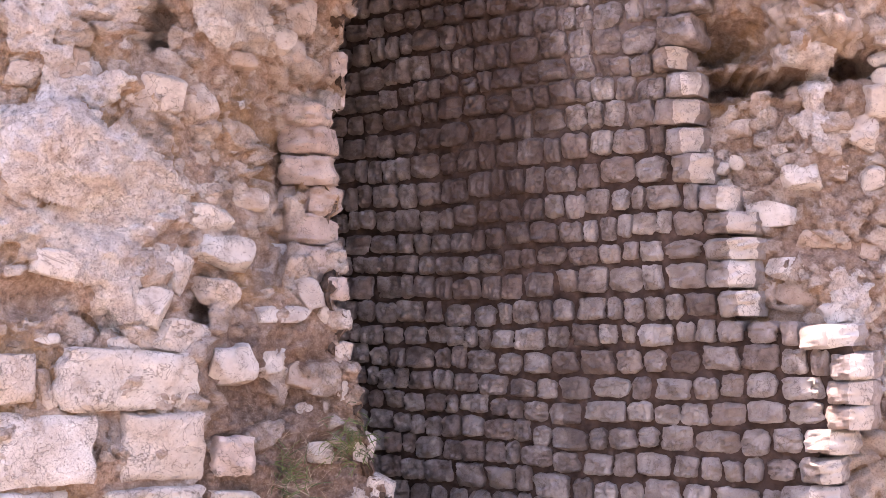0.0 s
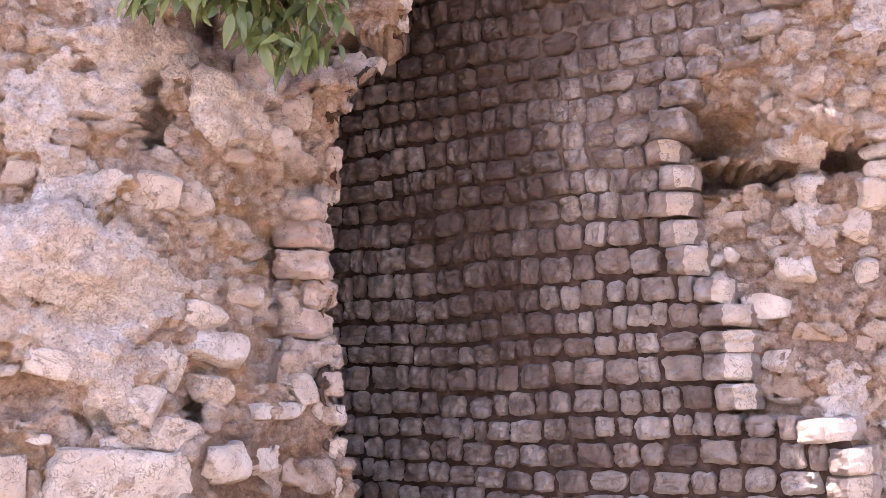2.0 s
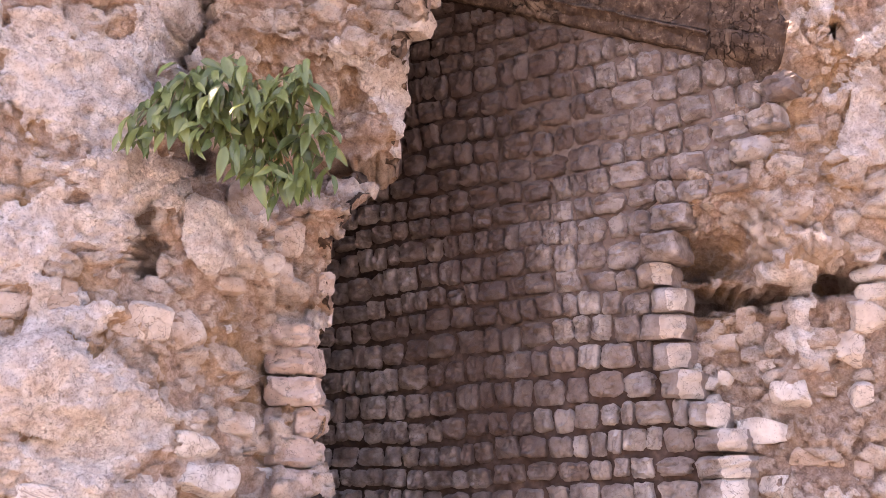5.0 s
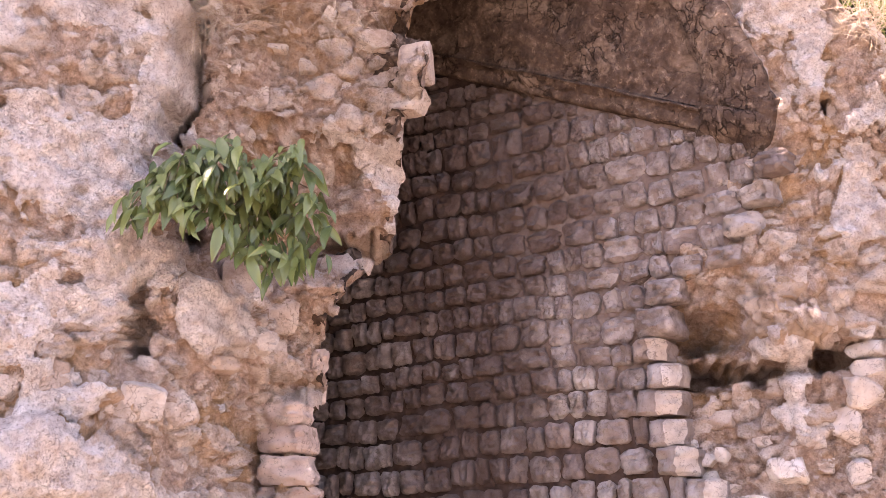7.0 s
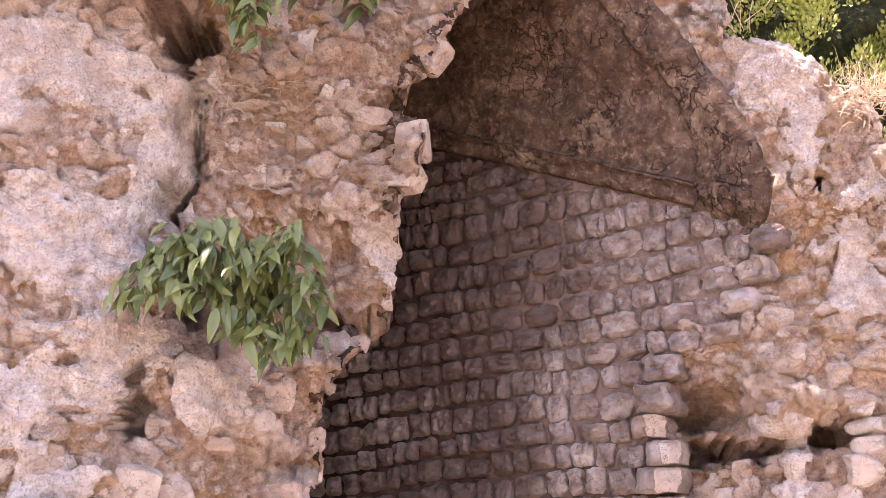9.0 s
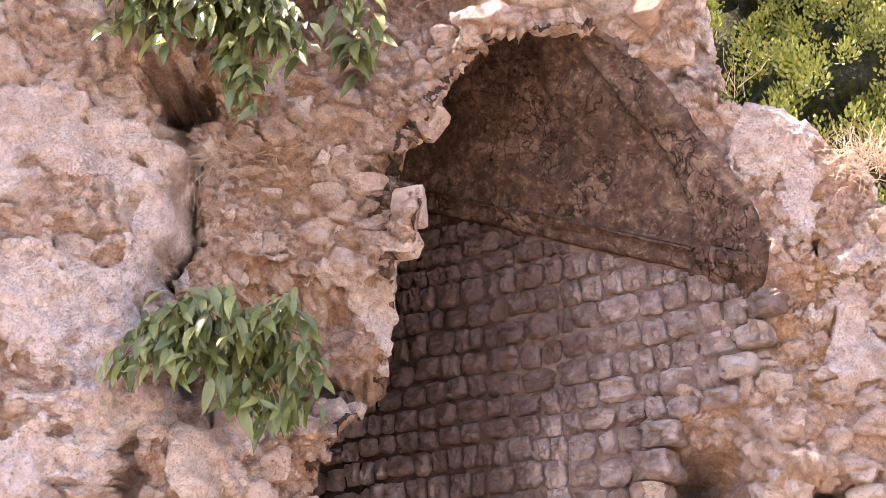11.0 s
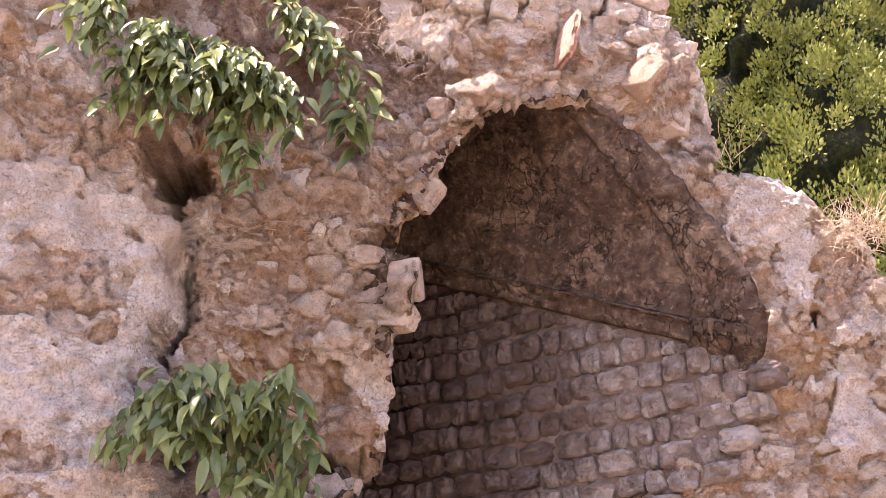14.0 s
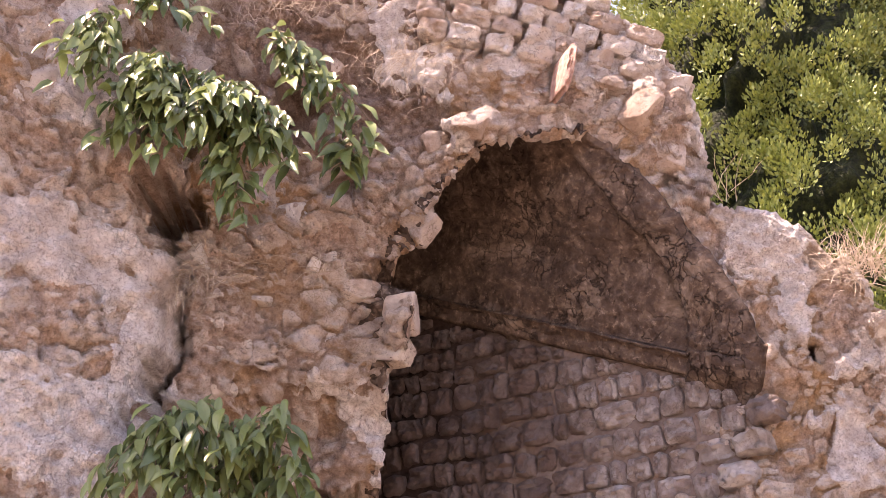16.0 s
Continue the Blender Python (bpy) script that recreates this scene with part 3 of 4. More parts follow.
part("mortar", sheet("mortar", mort, M_JOINT, [("lime", lime)]), side_wall, "dark earthy joint mortar")


def block_mesh(seed, n=8, taper=0.09, chip=0.11, bend=0.0, wobble=1.0):
    """A hand-dressed block, one metre each way before scaling: rough bulging face, worn arrises; bend turns the last third back."""
    r = np.random.RandomState(seed)
    t = np.linspace(-1, 1, n)
    verts, faces = [], []
    A, Z = np.meshgrid(t, t)
    sx, sz = 0.5 - taper * r.rand(4), 0.5 - taper * r.rand(4)
    px = np.where(A < 0, A * (sx[0] * (1 + Z) / 2 + sx[1] * (1 - Z) / 2), A * (sx[2] * (1 + Z) / 2 + sx[3] * (1 - Z) / 2))
    pz = np.where(Z < 0, Z * (sz[0] * (1 + A) / 2 + sz[1] * (1 - A) / 2), Z * (sz[2] * (1 + A) / 2 + sz[3] * (1 - A) / 2))
    corner = (np.abs(A) ** 4) * (np.abs(Z) ** 4)
    px, pz = px * (1 - chip * corner), pz * (1 - chip * corner)
    px, pz = px + 0.016 * wobble * r.randn(n, n), pz + 0.016 * wobble * r.randn(n, n)
    wave = r.rand(8) * 6.28
    px = px + 0.022 * A * np.sin(3.1 * Z + wave[0]) + 0.012 * A * np.sin(7.0 * Z + wave[1])
    pz = pz + 0.024 * Z * np.sin(2.7 * A + wave[2]) + 0.012 * Z * np.sin(6.5 * A + wave[3])
    edge = np.maximum(np.abs(A), np.abs(Z))
    py = -(0.5 - 0.12 * edge ** 7 + 0.05 * np.sin(2.6 * A + wave[4]) * np.sin(2.9 * Z + wave[5]) + 0.045 * wobble * r.randn(n, n) * (edge < 0.99) + 0.06 * A * r.randn() + 0.06 * Z * r.randn())
    if bend:
        py = py + bend * np.maximum(0, A - t[QUOIN_COL]) / (1 - t[QUOIN_COL])
    for j in range(n):
        for i in range(n):
            verts.append((px[j, i], py[j, i], pz[j, i]))
    for j in range(n - 1):
        for i in range(n - 1):
            a = j * n + i
            faces.append((a, a + 1, a + n + 1, a + n))
    ring = [i for i in range(n)] + [j * n + n - 1 for j in range(1, n)] + [(n - 1) * n + i for i in range(n - 2, -1, -1)] + [j * n for j in range(n - 2, 0, -1)]
    base = len(verts)
    for k in ring:
        x, y, z = verts[k]
        verts.append((x * 1.02, 0.5, z * 1.02))
    m = len(ring)
    for k in range(m):
        faces.append((ring[k], base + k, base + (k + 1) % m, ring[(k + 1) % m]))
    return verts, faces


QUOIN_COL = 4
BLOCKS = [block_mesh(100 + k) for k in range(20)]
LARGE = [block_mesh(500 + k, 16, 0.035, 0.03, 0.0, 0.30) for k in range(6)]
BLOCK_MESH = {}


def large_data(k, material):
    key = ("large", k, material.name)
    if key not in BLOCK_MESH:
        BLOCK_MESH[key] = mesh_of("block", *LARGE[k], material, 40)
    return BLOCK_MESH[key]


def quoin_data(k, weathered):
    """An end block of a course: a weathered face and a freshly broken white end."""
    key = ("quoin", k, weathered.name)
    if key not in BLOCK_MESH:
        me = mesh_of("block", *block_mesh(700 + k, 8, 0.06, 0.07, 0.36, 0.8), weathered, 24)
        me.materials.append(M_WHITE)
        for j in range(7):
            for i in range(QUOIN_COL, 7):
                me.polygons[j * 7 + i].material_index = 1
        BLOCK_MESH[key] = me
    return BLOCK_MESH[key]


def block_data(k, material):
    key = (k, material.name)
    if key not in BLOCK_MESH:
        BLOCK_MESH[key] = mesh_of("block", *BLOCKS[k], material, 32)
    return BLOCK_MESH[key]


def frame_matrix(origin, tan, out, up, size):
    """x along tan, -y along out, z up, scaled to size."""
    m = Matrix((tan * size[0], -out * size[1], up * size[2])).transposed().to_4x4()
    m.translation = origin
    return m


rnd = random.Random(11)
UP = Vector((0, 0, 1))
far_v, far_f, near_blocks = [], [], 0
z = 0.35
while z < 5.6:
    h = 0.135 * rnd.uniform(0.84, 1.15)
    zc = z + h / 2
    x_end = float(np.interp(zc, QUOIN_Z, QUOIN_X)) + rnd.uniform(-0.02, 0.03)
    top_end = 1.65 - (z + h + 0.015 - 3.88) / 0.546
    x_end = min(x_end, top_end) if z + h > 3.87 else x_end
    x = x_end
    first = z + h < 3.87
    if not first:
        # wedges that fill each course up to the springing line
        for k in (1, 2, 3):
            wx = min(x_end, 1.6) + 0.062 * (k - 0.45)
            wh = spring_z(wx + 0.03) - 0.012 - z
            if wh > 0.03 and wx < 1.6:
                m = frame_matrix(on_face(wx, z + wh / 2, -0.05 + rnd.uniform(-0.006, 0.01)), TAN, OUT, UP, (0.072, 0.16, wh))
                v0, k2 = len(far_v), rnd.randrange(20)
                far_v.extend(m @ Vector(v) for v in BLOCKS[k2][0])
                far_f.extend([tuple(i + v0 for i in f) for f in BLOCKS[k2][1]])
    while x > -1.3:
        wide = rnd.choice((0.085, 0.10, 0.115, 0.13, 0.145, 0.165, 0.19))
        if zc < 2.0 and x > 0.6:
            wide *= rnd.uniform(1.0, 1.35)
        if first:
            wide = rnd.uniform(0.18, 0.27) if zc < 2.7 else rnd.uniform(0.14, 0.20)
        if zc > 2.9 and x > 0.5:
            wide *= rnd.uniform(0.95, 1.35)
        dx = wide / K
        xc = x - dx / 2
        proud = rnd.uniform(-0.006, 0.016) + (0.006 if first else 0) 
        tilt = Matrix.Rotation(rnd.uniform(-0.04, 0.04), 4, "Y") @ Matrix.Rotation(rnd.uniform(-0.07, 0.07), 4, "Z") @ Matrix.Rotation(rnd.uniform(-0.06, 0.06), 4, "X")
        tight = 0.45 if (zc > 2.7 and xc > 0.35) else 1.0
        gap = rnd.uniform(0.005, 0.015) * tight
        hh = h - rnd.uniform(0.004, 0.020) * tight
        m = frame_matrix(on_face(xc, zc + rnd.uniform(-0.006, 0.006) + 0.016 * math.sin(3.1 * xc + 2.3 * zc) + 0.008 * math.sin(9.0 * xc + 5.0 * zc), -0.05 + proud), TAN, OUT, UP, (wide - gap, 0.24 if first else 0.16, hh)) @ tilt
        k = rnd.randrange(20)
        # the paler, lit copy grows likelier towards the open end, as daylight does
        lit_share = min(0.9, max(0.0, (xc - 0.45) * 1.1)) * (1.0 if zc < 3.0 else 0.7)
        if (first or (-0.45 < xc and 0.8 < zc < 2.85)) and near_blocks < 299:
            part("block", quoin_data(k % 6, M_ASHLAR_MID) if first and zc < 2.98 else block_data(k, M_ASHLAR_MID if rnd.random() < lit_share else M_ASHLAR), side_wall, m=m)
            near_blocks += 1
        else:
            v0 = len(far_v)
            far_v.extend(m @ Vector(v) for v in BLOCKS[k][0])
            far_f.extend([tuple(i + v0 for i in f) for f in BLOCKS[k][1]])
        x -= dx
        first = False
    z += h
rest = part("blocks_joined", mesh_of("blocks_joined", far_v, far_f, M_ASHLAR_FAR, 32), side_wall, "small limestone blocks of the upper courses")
rest["kind"] = "stuff"

# the lip of the vault along its springing line, dark with soot and painted shade, standing a little proud of the
# courses
lip_x = np.linspace(1.66, -1.45, 260)
lip_p = [(-0.12, -0.012), (0.02, -0.010), (0.038, 0.002), (0.042, 0.03), (0.044, 0.08), (0.035, 0.16), (0.0, 0.28), (-0.10, 0.42)]
lip = np.array([[np.array(on_face(x, spring_z(x) + up, o)) for o, up in lip_p] for x in lip_x])
lump = fbm(lip.reshape(-1, 3), 5.0, 4).reshape(lip.shape[:2])
lip = lip + lump[:, :, None] * (0.012 * np.array(OUT) + np.array([0, 0, 0.006]))
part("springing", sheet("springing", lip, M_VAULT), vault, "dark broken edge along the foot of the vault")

# ---- single stones of the broken wall ----
def rock_mesh(seed, cuts=13, sub=3):
    """A broken stone, about one metre each way: a ball cut by random planes, with worn edges."""
    r = np.random.RandomState(seed)
    bm = bmesh.new()
    bmesh.ops.create_icosphere(bm, subdivisions=sub, radius=0.62)
    planes = []
    for axis in ((1, 0, 0), (-1, 0, 0), (0, -1, 0), (0, 0, 1), (0, 0, -1)):
        v = Vector(axis) + Vector(r.randn(3) * 0.16)
        planes.append((v.normalized(), 0.36 + 0.10 * r.rand()))
    for _ in range(cuts - 5):
        planes.append((Vector(r.randn(3)).normalized(), 0.38 + 0.14 * r.rand()))
    off = Vector(r.rand(3) * 20)
    for v in bm.verts:
        for _ in range(2):
            for n, d in planes:
                over = v.co.dot(n) - d
                if over > 0:
                    v.co -= n * over * 0.985
        v.co += v.normal * (0.030 * noise.noise(v.co * 3.2 + off) + 0.016 * noise.noise(v.co * 9.0 + off))
    me = bpy.data.meshes.new("stone")
    bm.to_mesh(me)
    bm.free()
    me.polygons.foreach_set("use_smooth", [True] * len(me.polygons))
    me.set_sharp_from_angle(angle=radians(28))
    return me


ROCKS = [rock_mesh(300 + k) for k in range(14)]
ROCK_DATA = {}
srnd = random.Random(5)


def rock_data(k, material):
    key = (k, material.name)
    if key not in ROCK_DATA:
        me = ROCKS[k].copy()
        me.materials.append(material)
        ROCK_DATA[key] = me
    return ROCK_DATA[key]


def set_stone(x, z, w, h, turn, material, name="stone", proud=0.0, boxy=False):
    """One stone bedded in the broken face, turned in the plane of the wall."""
    y = float(front_y(np.array([x]), np.array([z]))[0])
    deep = min(0.15, 0.9 * min(w, h) + 0.04) if boxy else 0.9 * min(w, h) + 0.04
    slope = float(front_y(np.array([x + 0.05]), np.array([z]))[0] - front_y(np.array([x - 0.05]), np.array([z]))[0]) / 0.1
    yaw = max(-0.6, min(0.6, math.atan(slope)))
    m = Matrix.Translation((x, y + deep * (0.30 if boxy else 0.40) - proud, z)) @ Matrix.Rotation(yaw + srnd.uniform(-0.12, 0.12), 4, "Z") @ Matrix.Rotation(radians(turn), 4, "Y") @ Matrix.Rotation(srnd.uniform(-0.15, 0.15), 4, "X")
    data = block_data(srnd.randrange(20), material) if boxy else rock_data(srnd.randrange(14), material)
    grow = 1.0 if boxy else 1.16
    return part(name, data, ruin, m=m @ Matrix.Diagonal((w * grow, deep, h * grow, 1)))


def set_stones(rows, material, proud=0.0, boxy=False):
    for x, z, w, h, turn in rows:
        set_stone(x, z, w, h, turn, material, proud=proud, boxy=boxy)


# white dressed blocks low on the west side
for k, (x, z, w, h, turn) in enumerate([(-1.25, 1.41, 0.56, 0.24, 1), (-1.56, 1.145, 0.45, 0.28, 0), (-1.14, 1.145, 0.34, 0.275, 1), (-1.62, 0.94, 0.40, 0.11, 0), (-1.16, 0.93, 0.40, 0.10, 0)]):
    block = set_stone(x, z, w, h, turn, M_WHITE, "block", 0.0, True)
    block.data = large_data(k, M_WHITE)
set_stones([(-0.89, 1.08, 0.18, 0.17, 2)], M_PINK, 0.02, True)
set_stones([(-0.905, 1.46, 0.2, 0.19, -6), (-1.08, 1.57, 0.25, 0.13, 12), (-1.19, 1.69, 0.17, 0.17, 5), (-0.94, 1.93, 0.27, 0.18, 10),
            (-0.96, 1.77, 0.19, 0.12, 10), (-1.45, 1.84, 0.34, 0.11, 12), (-1.0, 2.07, 0.21, 0.11, 6), (-0.88, 0.91, 0.22, 0.06, 4),
            (-1.66, 1.42, 0.20, 0.20, 0)], M_WHITE, 0.03)
set_stones([(-1.16, 1.89, 0.17, 0.18, -15), (-1.09, 1.83, 0.09, 0.16, 20), (-0.76, 1.93, 0.08, 0.13, 8), (-0.61, 1.76, 0.11, 0.16, -30),
            (-0.71, 1.67, 0.26, 0.08, -3), (-0.49, 1.66, 0.15, 0.1, 10), (-0.45, 1.49, 0.08, 0.14, 0), (-0.46, 1.34, 0.07, 0.1, 0),
            (-0.36, 1.08, 0.1, 0.14, 0), (-0.29, 0.9, 0.14, 0.11, 20), (-0.61, 1.23, 0.09, 0.1, -20), (-0.55, 1.06, 0.12, 0.1, 0),
            (-0.76, 1.47, 0.1, 0.13, -15), (-1.27, 1.54, 0.13, 0.08, -10), (-1.52, 1.57, 0.09, 0.05, 5), (-1.51, 1.34, 0.06, 0.08, 0)], M_WHITE)
# pale rubble above them
set_stones([(-0.63, 1.4, 0.18, 0.15, 10), (-1.05, 2.54, 0.16, 0.19, -25), (-1.17, 2.56, 0.22, 0.17, 10),
            (-1.51, 2.4, 0.09, 0.07, 10), (-1.65, 2.79, 0.14, 0.15, 0), (-1.47, 2.65, 0.14, 0.14, 0), (-1.64, 2.59, 0.14, 0.09, 0),
            (-1.46, 2.87, 0.16, 0.08, 10), (-0.85, 2.17, 0.16, 0.1, 10), (-1.01, 2.16, 0.14, 0.12, 0), (-0.74, 2.89, 0.13, 0.16, 30),
            (-0.88, 2.76, 0.15, 0.08, 0), (-1.2, 2.89, 0.17, 0.19, 10), (-1.57, 2.01, 0.2, 0.09, -20)], M_RUBBLE)
# the squared pinkish blocks of the jamb
set_stones([(-0.65, 2.60, 0.22, 0.12, 6), (-0.63, 2.48, 0.27, 0.14, 3), (-0.63, 2.34, 0.27, 0.14, 2), (-0.58, 2.20, 0.20, 0.15, 0),
            (-0.63, 2.06, 0.28, 0.15, 2), (-0.60, 1.92, 0.28, 0.14, 3), (-0.55, 2.73, 0.16, 0.13, 3), (-0.51, 2.85, 0.09, 0.13, 0),
            (-0.74, 2.20, 0.12, 0.14, 0), (-0.48, 1.79, 0.10, 0.11, 0)], M_PINK, -0.02, True)
# rubble of the torn middle part
set_stones([(-1.27, 3.06, 0.13, 0.14, 0), (-1.41, 2.91, 0.14, 0.1, -8), (-1.53, 2.92, 0.14, 0.14, 0),
            (-0.81, 4.04, 0.19, 0.13, 0), (-0.95, 4.06, 0.11, 0.17, 20), (-0.56, 4.23, 0.09, 0.08, 0),
            (-0.4, 4.13, 0.1, 0.09, 0), (-0.85, 3.87, 0.12, 0.08, 0), (-0.68, 3.04, 0.16, 0.16, 0),
            (-0.84, 3.14, 0.15, 0.21, 20), (-0.99, 2.81, 0.14, 0.1, 10), (-0.7, 2.87, 0.12, 0.14, 10)], M_RUBBLE, -0.03)
set_stones([(-0.14, 4.37, 0.2, 0.12, 5), (-0.03, 4.22, 0.18, 0.20, 0), (-0.06, 4.06, 0.17, 0.14, 0)], M_RUBBLE, -0.015)
# the hanging lumps of core between the eastern hollows
for cx, cz, rx, rz, count in ((1.655, 3.00, 0.075, 0.11, 16), (1.84, 2.99, 0.10, 0.06, 12), (1.73, 3.14, 0.11, 0.05, 8)):
    for _ in range(count):
        ang, far = srnd.uniform(0, 6.28), srnd.random() ** 0.6
        size = srnd.uniform(0.06, 0.12)
        set_stone(cx + rx * far * math.cos(ang), cz + rz * far * math.sin(ang), size, size * srnd.uniform(0.7, 1.1), srnd.uniform(-40, 40), M_LUMP, proud=0.01 * (1 - far))
set_stones([(-1.0, 4.47, 0.15, 0.12, 0), (-0.59, 4.76, 0.21, 0.2, 0), (-0.45, 4.51, 0.06, 0.07, 30), (-0.69, 4.29, 0.11, 0.05, 0)], M_WHITE)
# the ragged ring of the arch
set_stones([(0.09, 4.74, 0.12, 0.2, 30), (-1.04, 5.5, 0.27, 0.16, 4), (-1.71, 5.25, 0.16, 0.1, 5), (-0.36, 5.68, 0.08, 0.09, 0),
            (0.2, 5.73, 0.28, 0.17, -8), (0.02, 5.08, 0.15, 0.12, 10), (-0.14, 5.11, 0.12, 0.13, 0), (0.98, 5.52, 0.19, 0.26, 10),
            (0.59, 5.57, 0.16, 0.25, 10), (0.41, 5.63, 0.12, 0.19, 0), (-0.22, 4.75, 0.13, 0.13, 0), (0.05, 4.8, 0.13, 0.19, 30),
            (-0.38, 4.55, 0.08, 0.1, 0), (0.68, 5.45, 0.14, 0.16, 0), (1.09, 5.28, 0.18, 0.15, -30), (1.38, 5.13, 0.18, 0.2, 0),
            (0.8, 5.33, 0.18, 0.14, -10)], M_RUBBLE, -0.01)
set_stones([(-1.65, 5.08, 0.16, 0.22, 10), (1.25, 5.36, 0.24, 0.15, -35), (1.48, 5.4, 0.13, 0.13, 0), (1.22, 5.62, 0.14, 0.14, 0),
            (0.16, 5.2, 0.14, 0.12, -20), (-0.22, 4.39, 0.2, 0.1, 0), (0.33, 5.22, 0.18, 0.13, 5)], M_RUBBLE, 0.02)
# small white and pale stones east of the coursed wall
set_stones([(1.69, 2.32, 0.17, 0.13, 0), (1.28, 2.46, 0.13, 0.09, 10), (1.35, 2.39, 0.12, 0.07, 5), (1.43, 2.41, 0.07, 0.07, 30),
            (1.44, 2.25, 0.12, 0.04, 5), (1.82, 1.69, 0.18, 0.1, -15), (1.99, 2.31, 0.1, 0.11, 0), (1.97, 2.53, 0.13, 0.16, 0),
            (1.57, 2.15, 0.22, 0.13, 3), (1.63, 1.89, 0.17, 0.11, 5), (1.37, 2.31, 0.08, 0.06, 0)], M_WHITE, 0.02)
set_stones([(1.85, 1.87, 0.18, 0.13, -20), (1.83, 2.51, 0.17, 0.09, 5), (1.79, 2.44, 0.16, 0.08, -5), (1.61, 2.46, 0.12, 0.06, 0),
            (1.69, 1.77, 0.25, 0.16, 10), (1.51, 1.78, 0.25, 0.16, 0), (1.54, 2.69, 0.11, 0.11, 0), (1.7, 2.71, 0.17, 0.1, -5),
            (1.85, 2.34, 0.11, 0.08, 0), (1.92, 2.15, 0.16, 0.1, 0), (1.78, 2.02, 0.22, 0.1, 5), (1.51, 2.0, 0.09, 0.09, 0),
            (1.45, 2.58, 0.14, 0.09, 0), (1.99, 1.97, 0.13, 0.1, 0), (1.31, 2.83, 0.06, 0.1, 0)], M_RUBBLE, -0.02)
set_stones([(1.9, 4.0, 0.15, 0.08, -20), (2.02, 4.02, 0.1, 0.11, 0), (2.11, 3.52, 0.1, 0.11, 0), (2.2, 3.49, 0.11, 0.12, 0),
            (1.91, 3.71, 0.14, 0.09, 20), (2.2, 3.66, 0.15, 0.09, 5), (2.09, 3.6, 0.17, 0.06, 5), (1.93, 3.37, 0.08, 0.06, 0),
            (1.68, 4.42, 0.12, 0.1, 0), (1.99, 3.9, 0.12, 0.12, 0), (2.19, 3.83, 0.14, 0.12, 0), (2.05, 4.22, 0.14, 0.12, 0),
            (1.82, 4.22, 0.14, 0.12, 0), (1.82, 3.27, 0.19, 0.08, 0), (2.15, 3.33, 0.13, 0.17, 0)], M_RUBBLE, -0.025)
set_stones([(2.06, 2.97, 0.12, 0.11, 0), (2.09, 2.87, 0.16, 0.07, 0), (2.07, 2.78, 0.16, 0.09, 0), (2.04, 2.66, 0.17, 0.15, 0)], M_WHITE, 0.05)

# courses of squared blocks above the arch, stepping down to the east
for row in range(5):
    lift = 0.0 + 0.125 * row
    a = 0.08
    while a < 1.55:
        wide = srnd.uniform(0.13, 0.22)
        xc = a + wide / 2
        zc = 6.03 - 0.30 * (xc - 0.2) - 0.14 * max(0.0, xc - 0.8) + lift - 0.16
        limit = float(np.interp(xc, [0.35, 1.03, 1.27, 1.46, 1.55], [6.45, 6.11, 5.92, 5.66, 5.38]))
        if 5.45 < zc < limit + 0.02 and zc > 5.62 + 0.12 * math.sin(xc * 9) - 0.28 * max(0.0, xc - 0.9) * 2:
            set_stone(xc, zc, wide - 0.006, 0.122, 16 + 8 * max(0.0, xc - 0.6), M_WHITE if srnd.random() < 0.45 else M_RUBBLE, "block", 0.03, True)
        a += wide
brick_m = Matrix.Translation((0.84, 5.08, 5.56)) @ Matrix.Rotation(radians(12), 4, "Y") @ Matrix.Rotation(0.3, 4, "Z") @ Matrix.Diagonal((0.05, 0.20, 0.30, 1))
part("brick", block_data(3, M_BRICK), ruin, "broken red brick set on edge in the arch", brick_m)


# ---- hanging plants ----
def leaf_mesh(seed):
    """A drooping pointed leaf, one metre long along -z, folded at its midrib."""
    r = np.random.RandomState(seed)
    n = 7
    verts, faces = [], []
    bend, fold, sway = 0.25 + 0.3 * r.rand(), 0.35 + 0.4 * r.rand(), 0.12 * r.randn()
    for i in range(n):
        t = i / (n - 1)
        w = 0.19 * math.sin(math.pi * min(1, t ** 0.8)) ** 0.85 * (1 - 0.25 * t) + 0.006
        y = -bend * math.sin(t * 2.2) * 0.5
        x = sway * t * t
        for s in (-1, 0, 1):
            verts.append((x + s * w * math.cos(fold), y - abs(s) * w * math.sin(fold) + 0.015 * r.randn() * (abs(s)), -t))
    for i in range(n - 1):
        for s in (0, 1):
            a = i * 3 + s
            faces.append((a, a + 1, a + 4, a + 3))
    return mesh_of("leaf", verts, faces, M_LEAF)


LEAVES = [leaf_mesh(60 + k) for k in range(8)]


def tube(points, radius, sides=5):
    verts, faces = [], []
    for i, p in enumerate(points):
        d = (points[min(i + 1, len(points) - 1)] - points[max(i - 1, 0)]).normalized()
        a = d.orthogonal().normalized()
        b = d.cross(a)
        rad = radius * (1 - 0.7 * i / (len(points) - 1))
        for k in range(sides):
            t = 2 * math.pi * k / sides
            verts.append(p + a * rad * math.cos(t) + b * rad * math.sin(t))
    for i in range(len(points) - 1):
        for k in range(sides):
            q = i * sides
            faces.append((q + k, q + (k + 1) % sides, q + sides + (k + 1) % sides, q + sides + k))
    return verts, faces


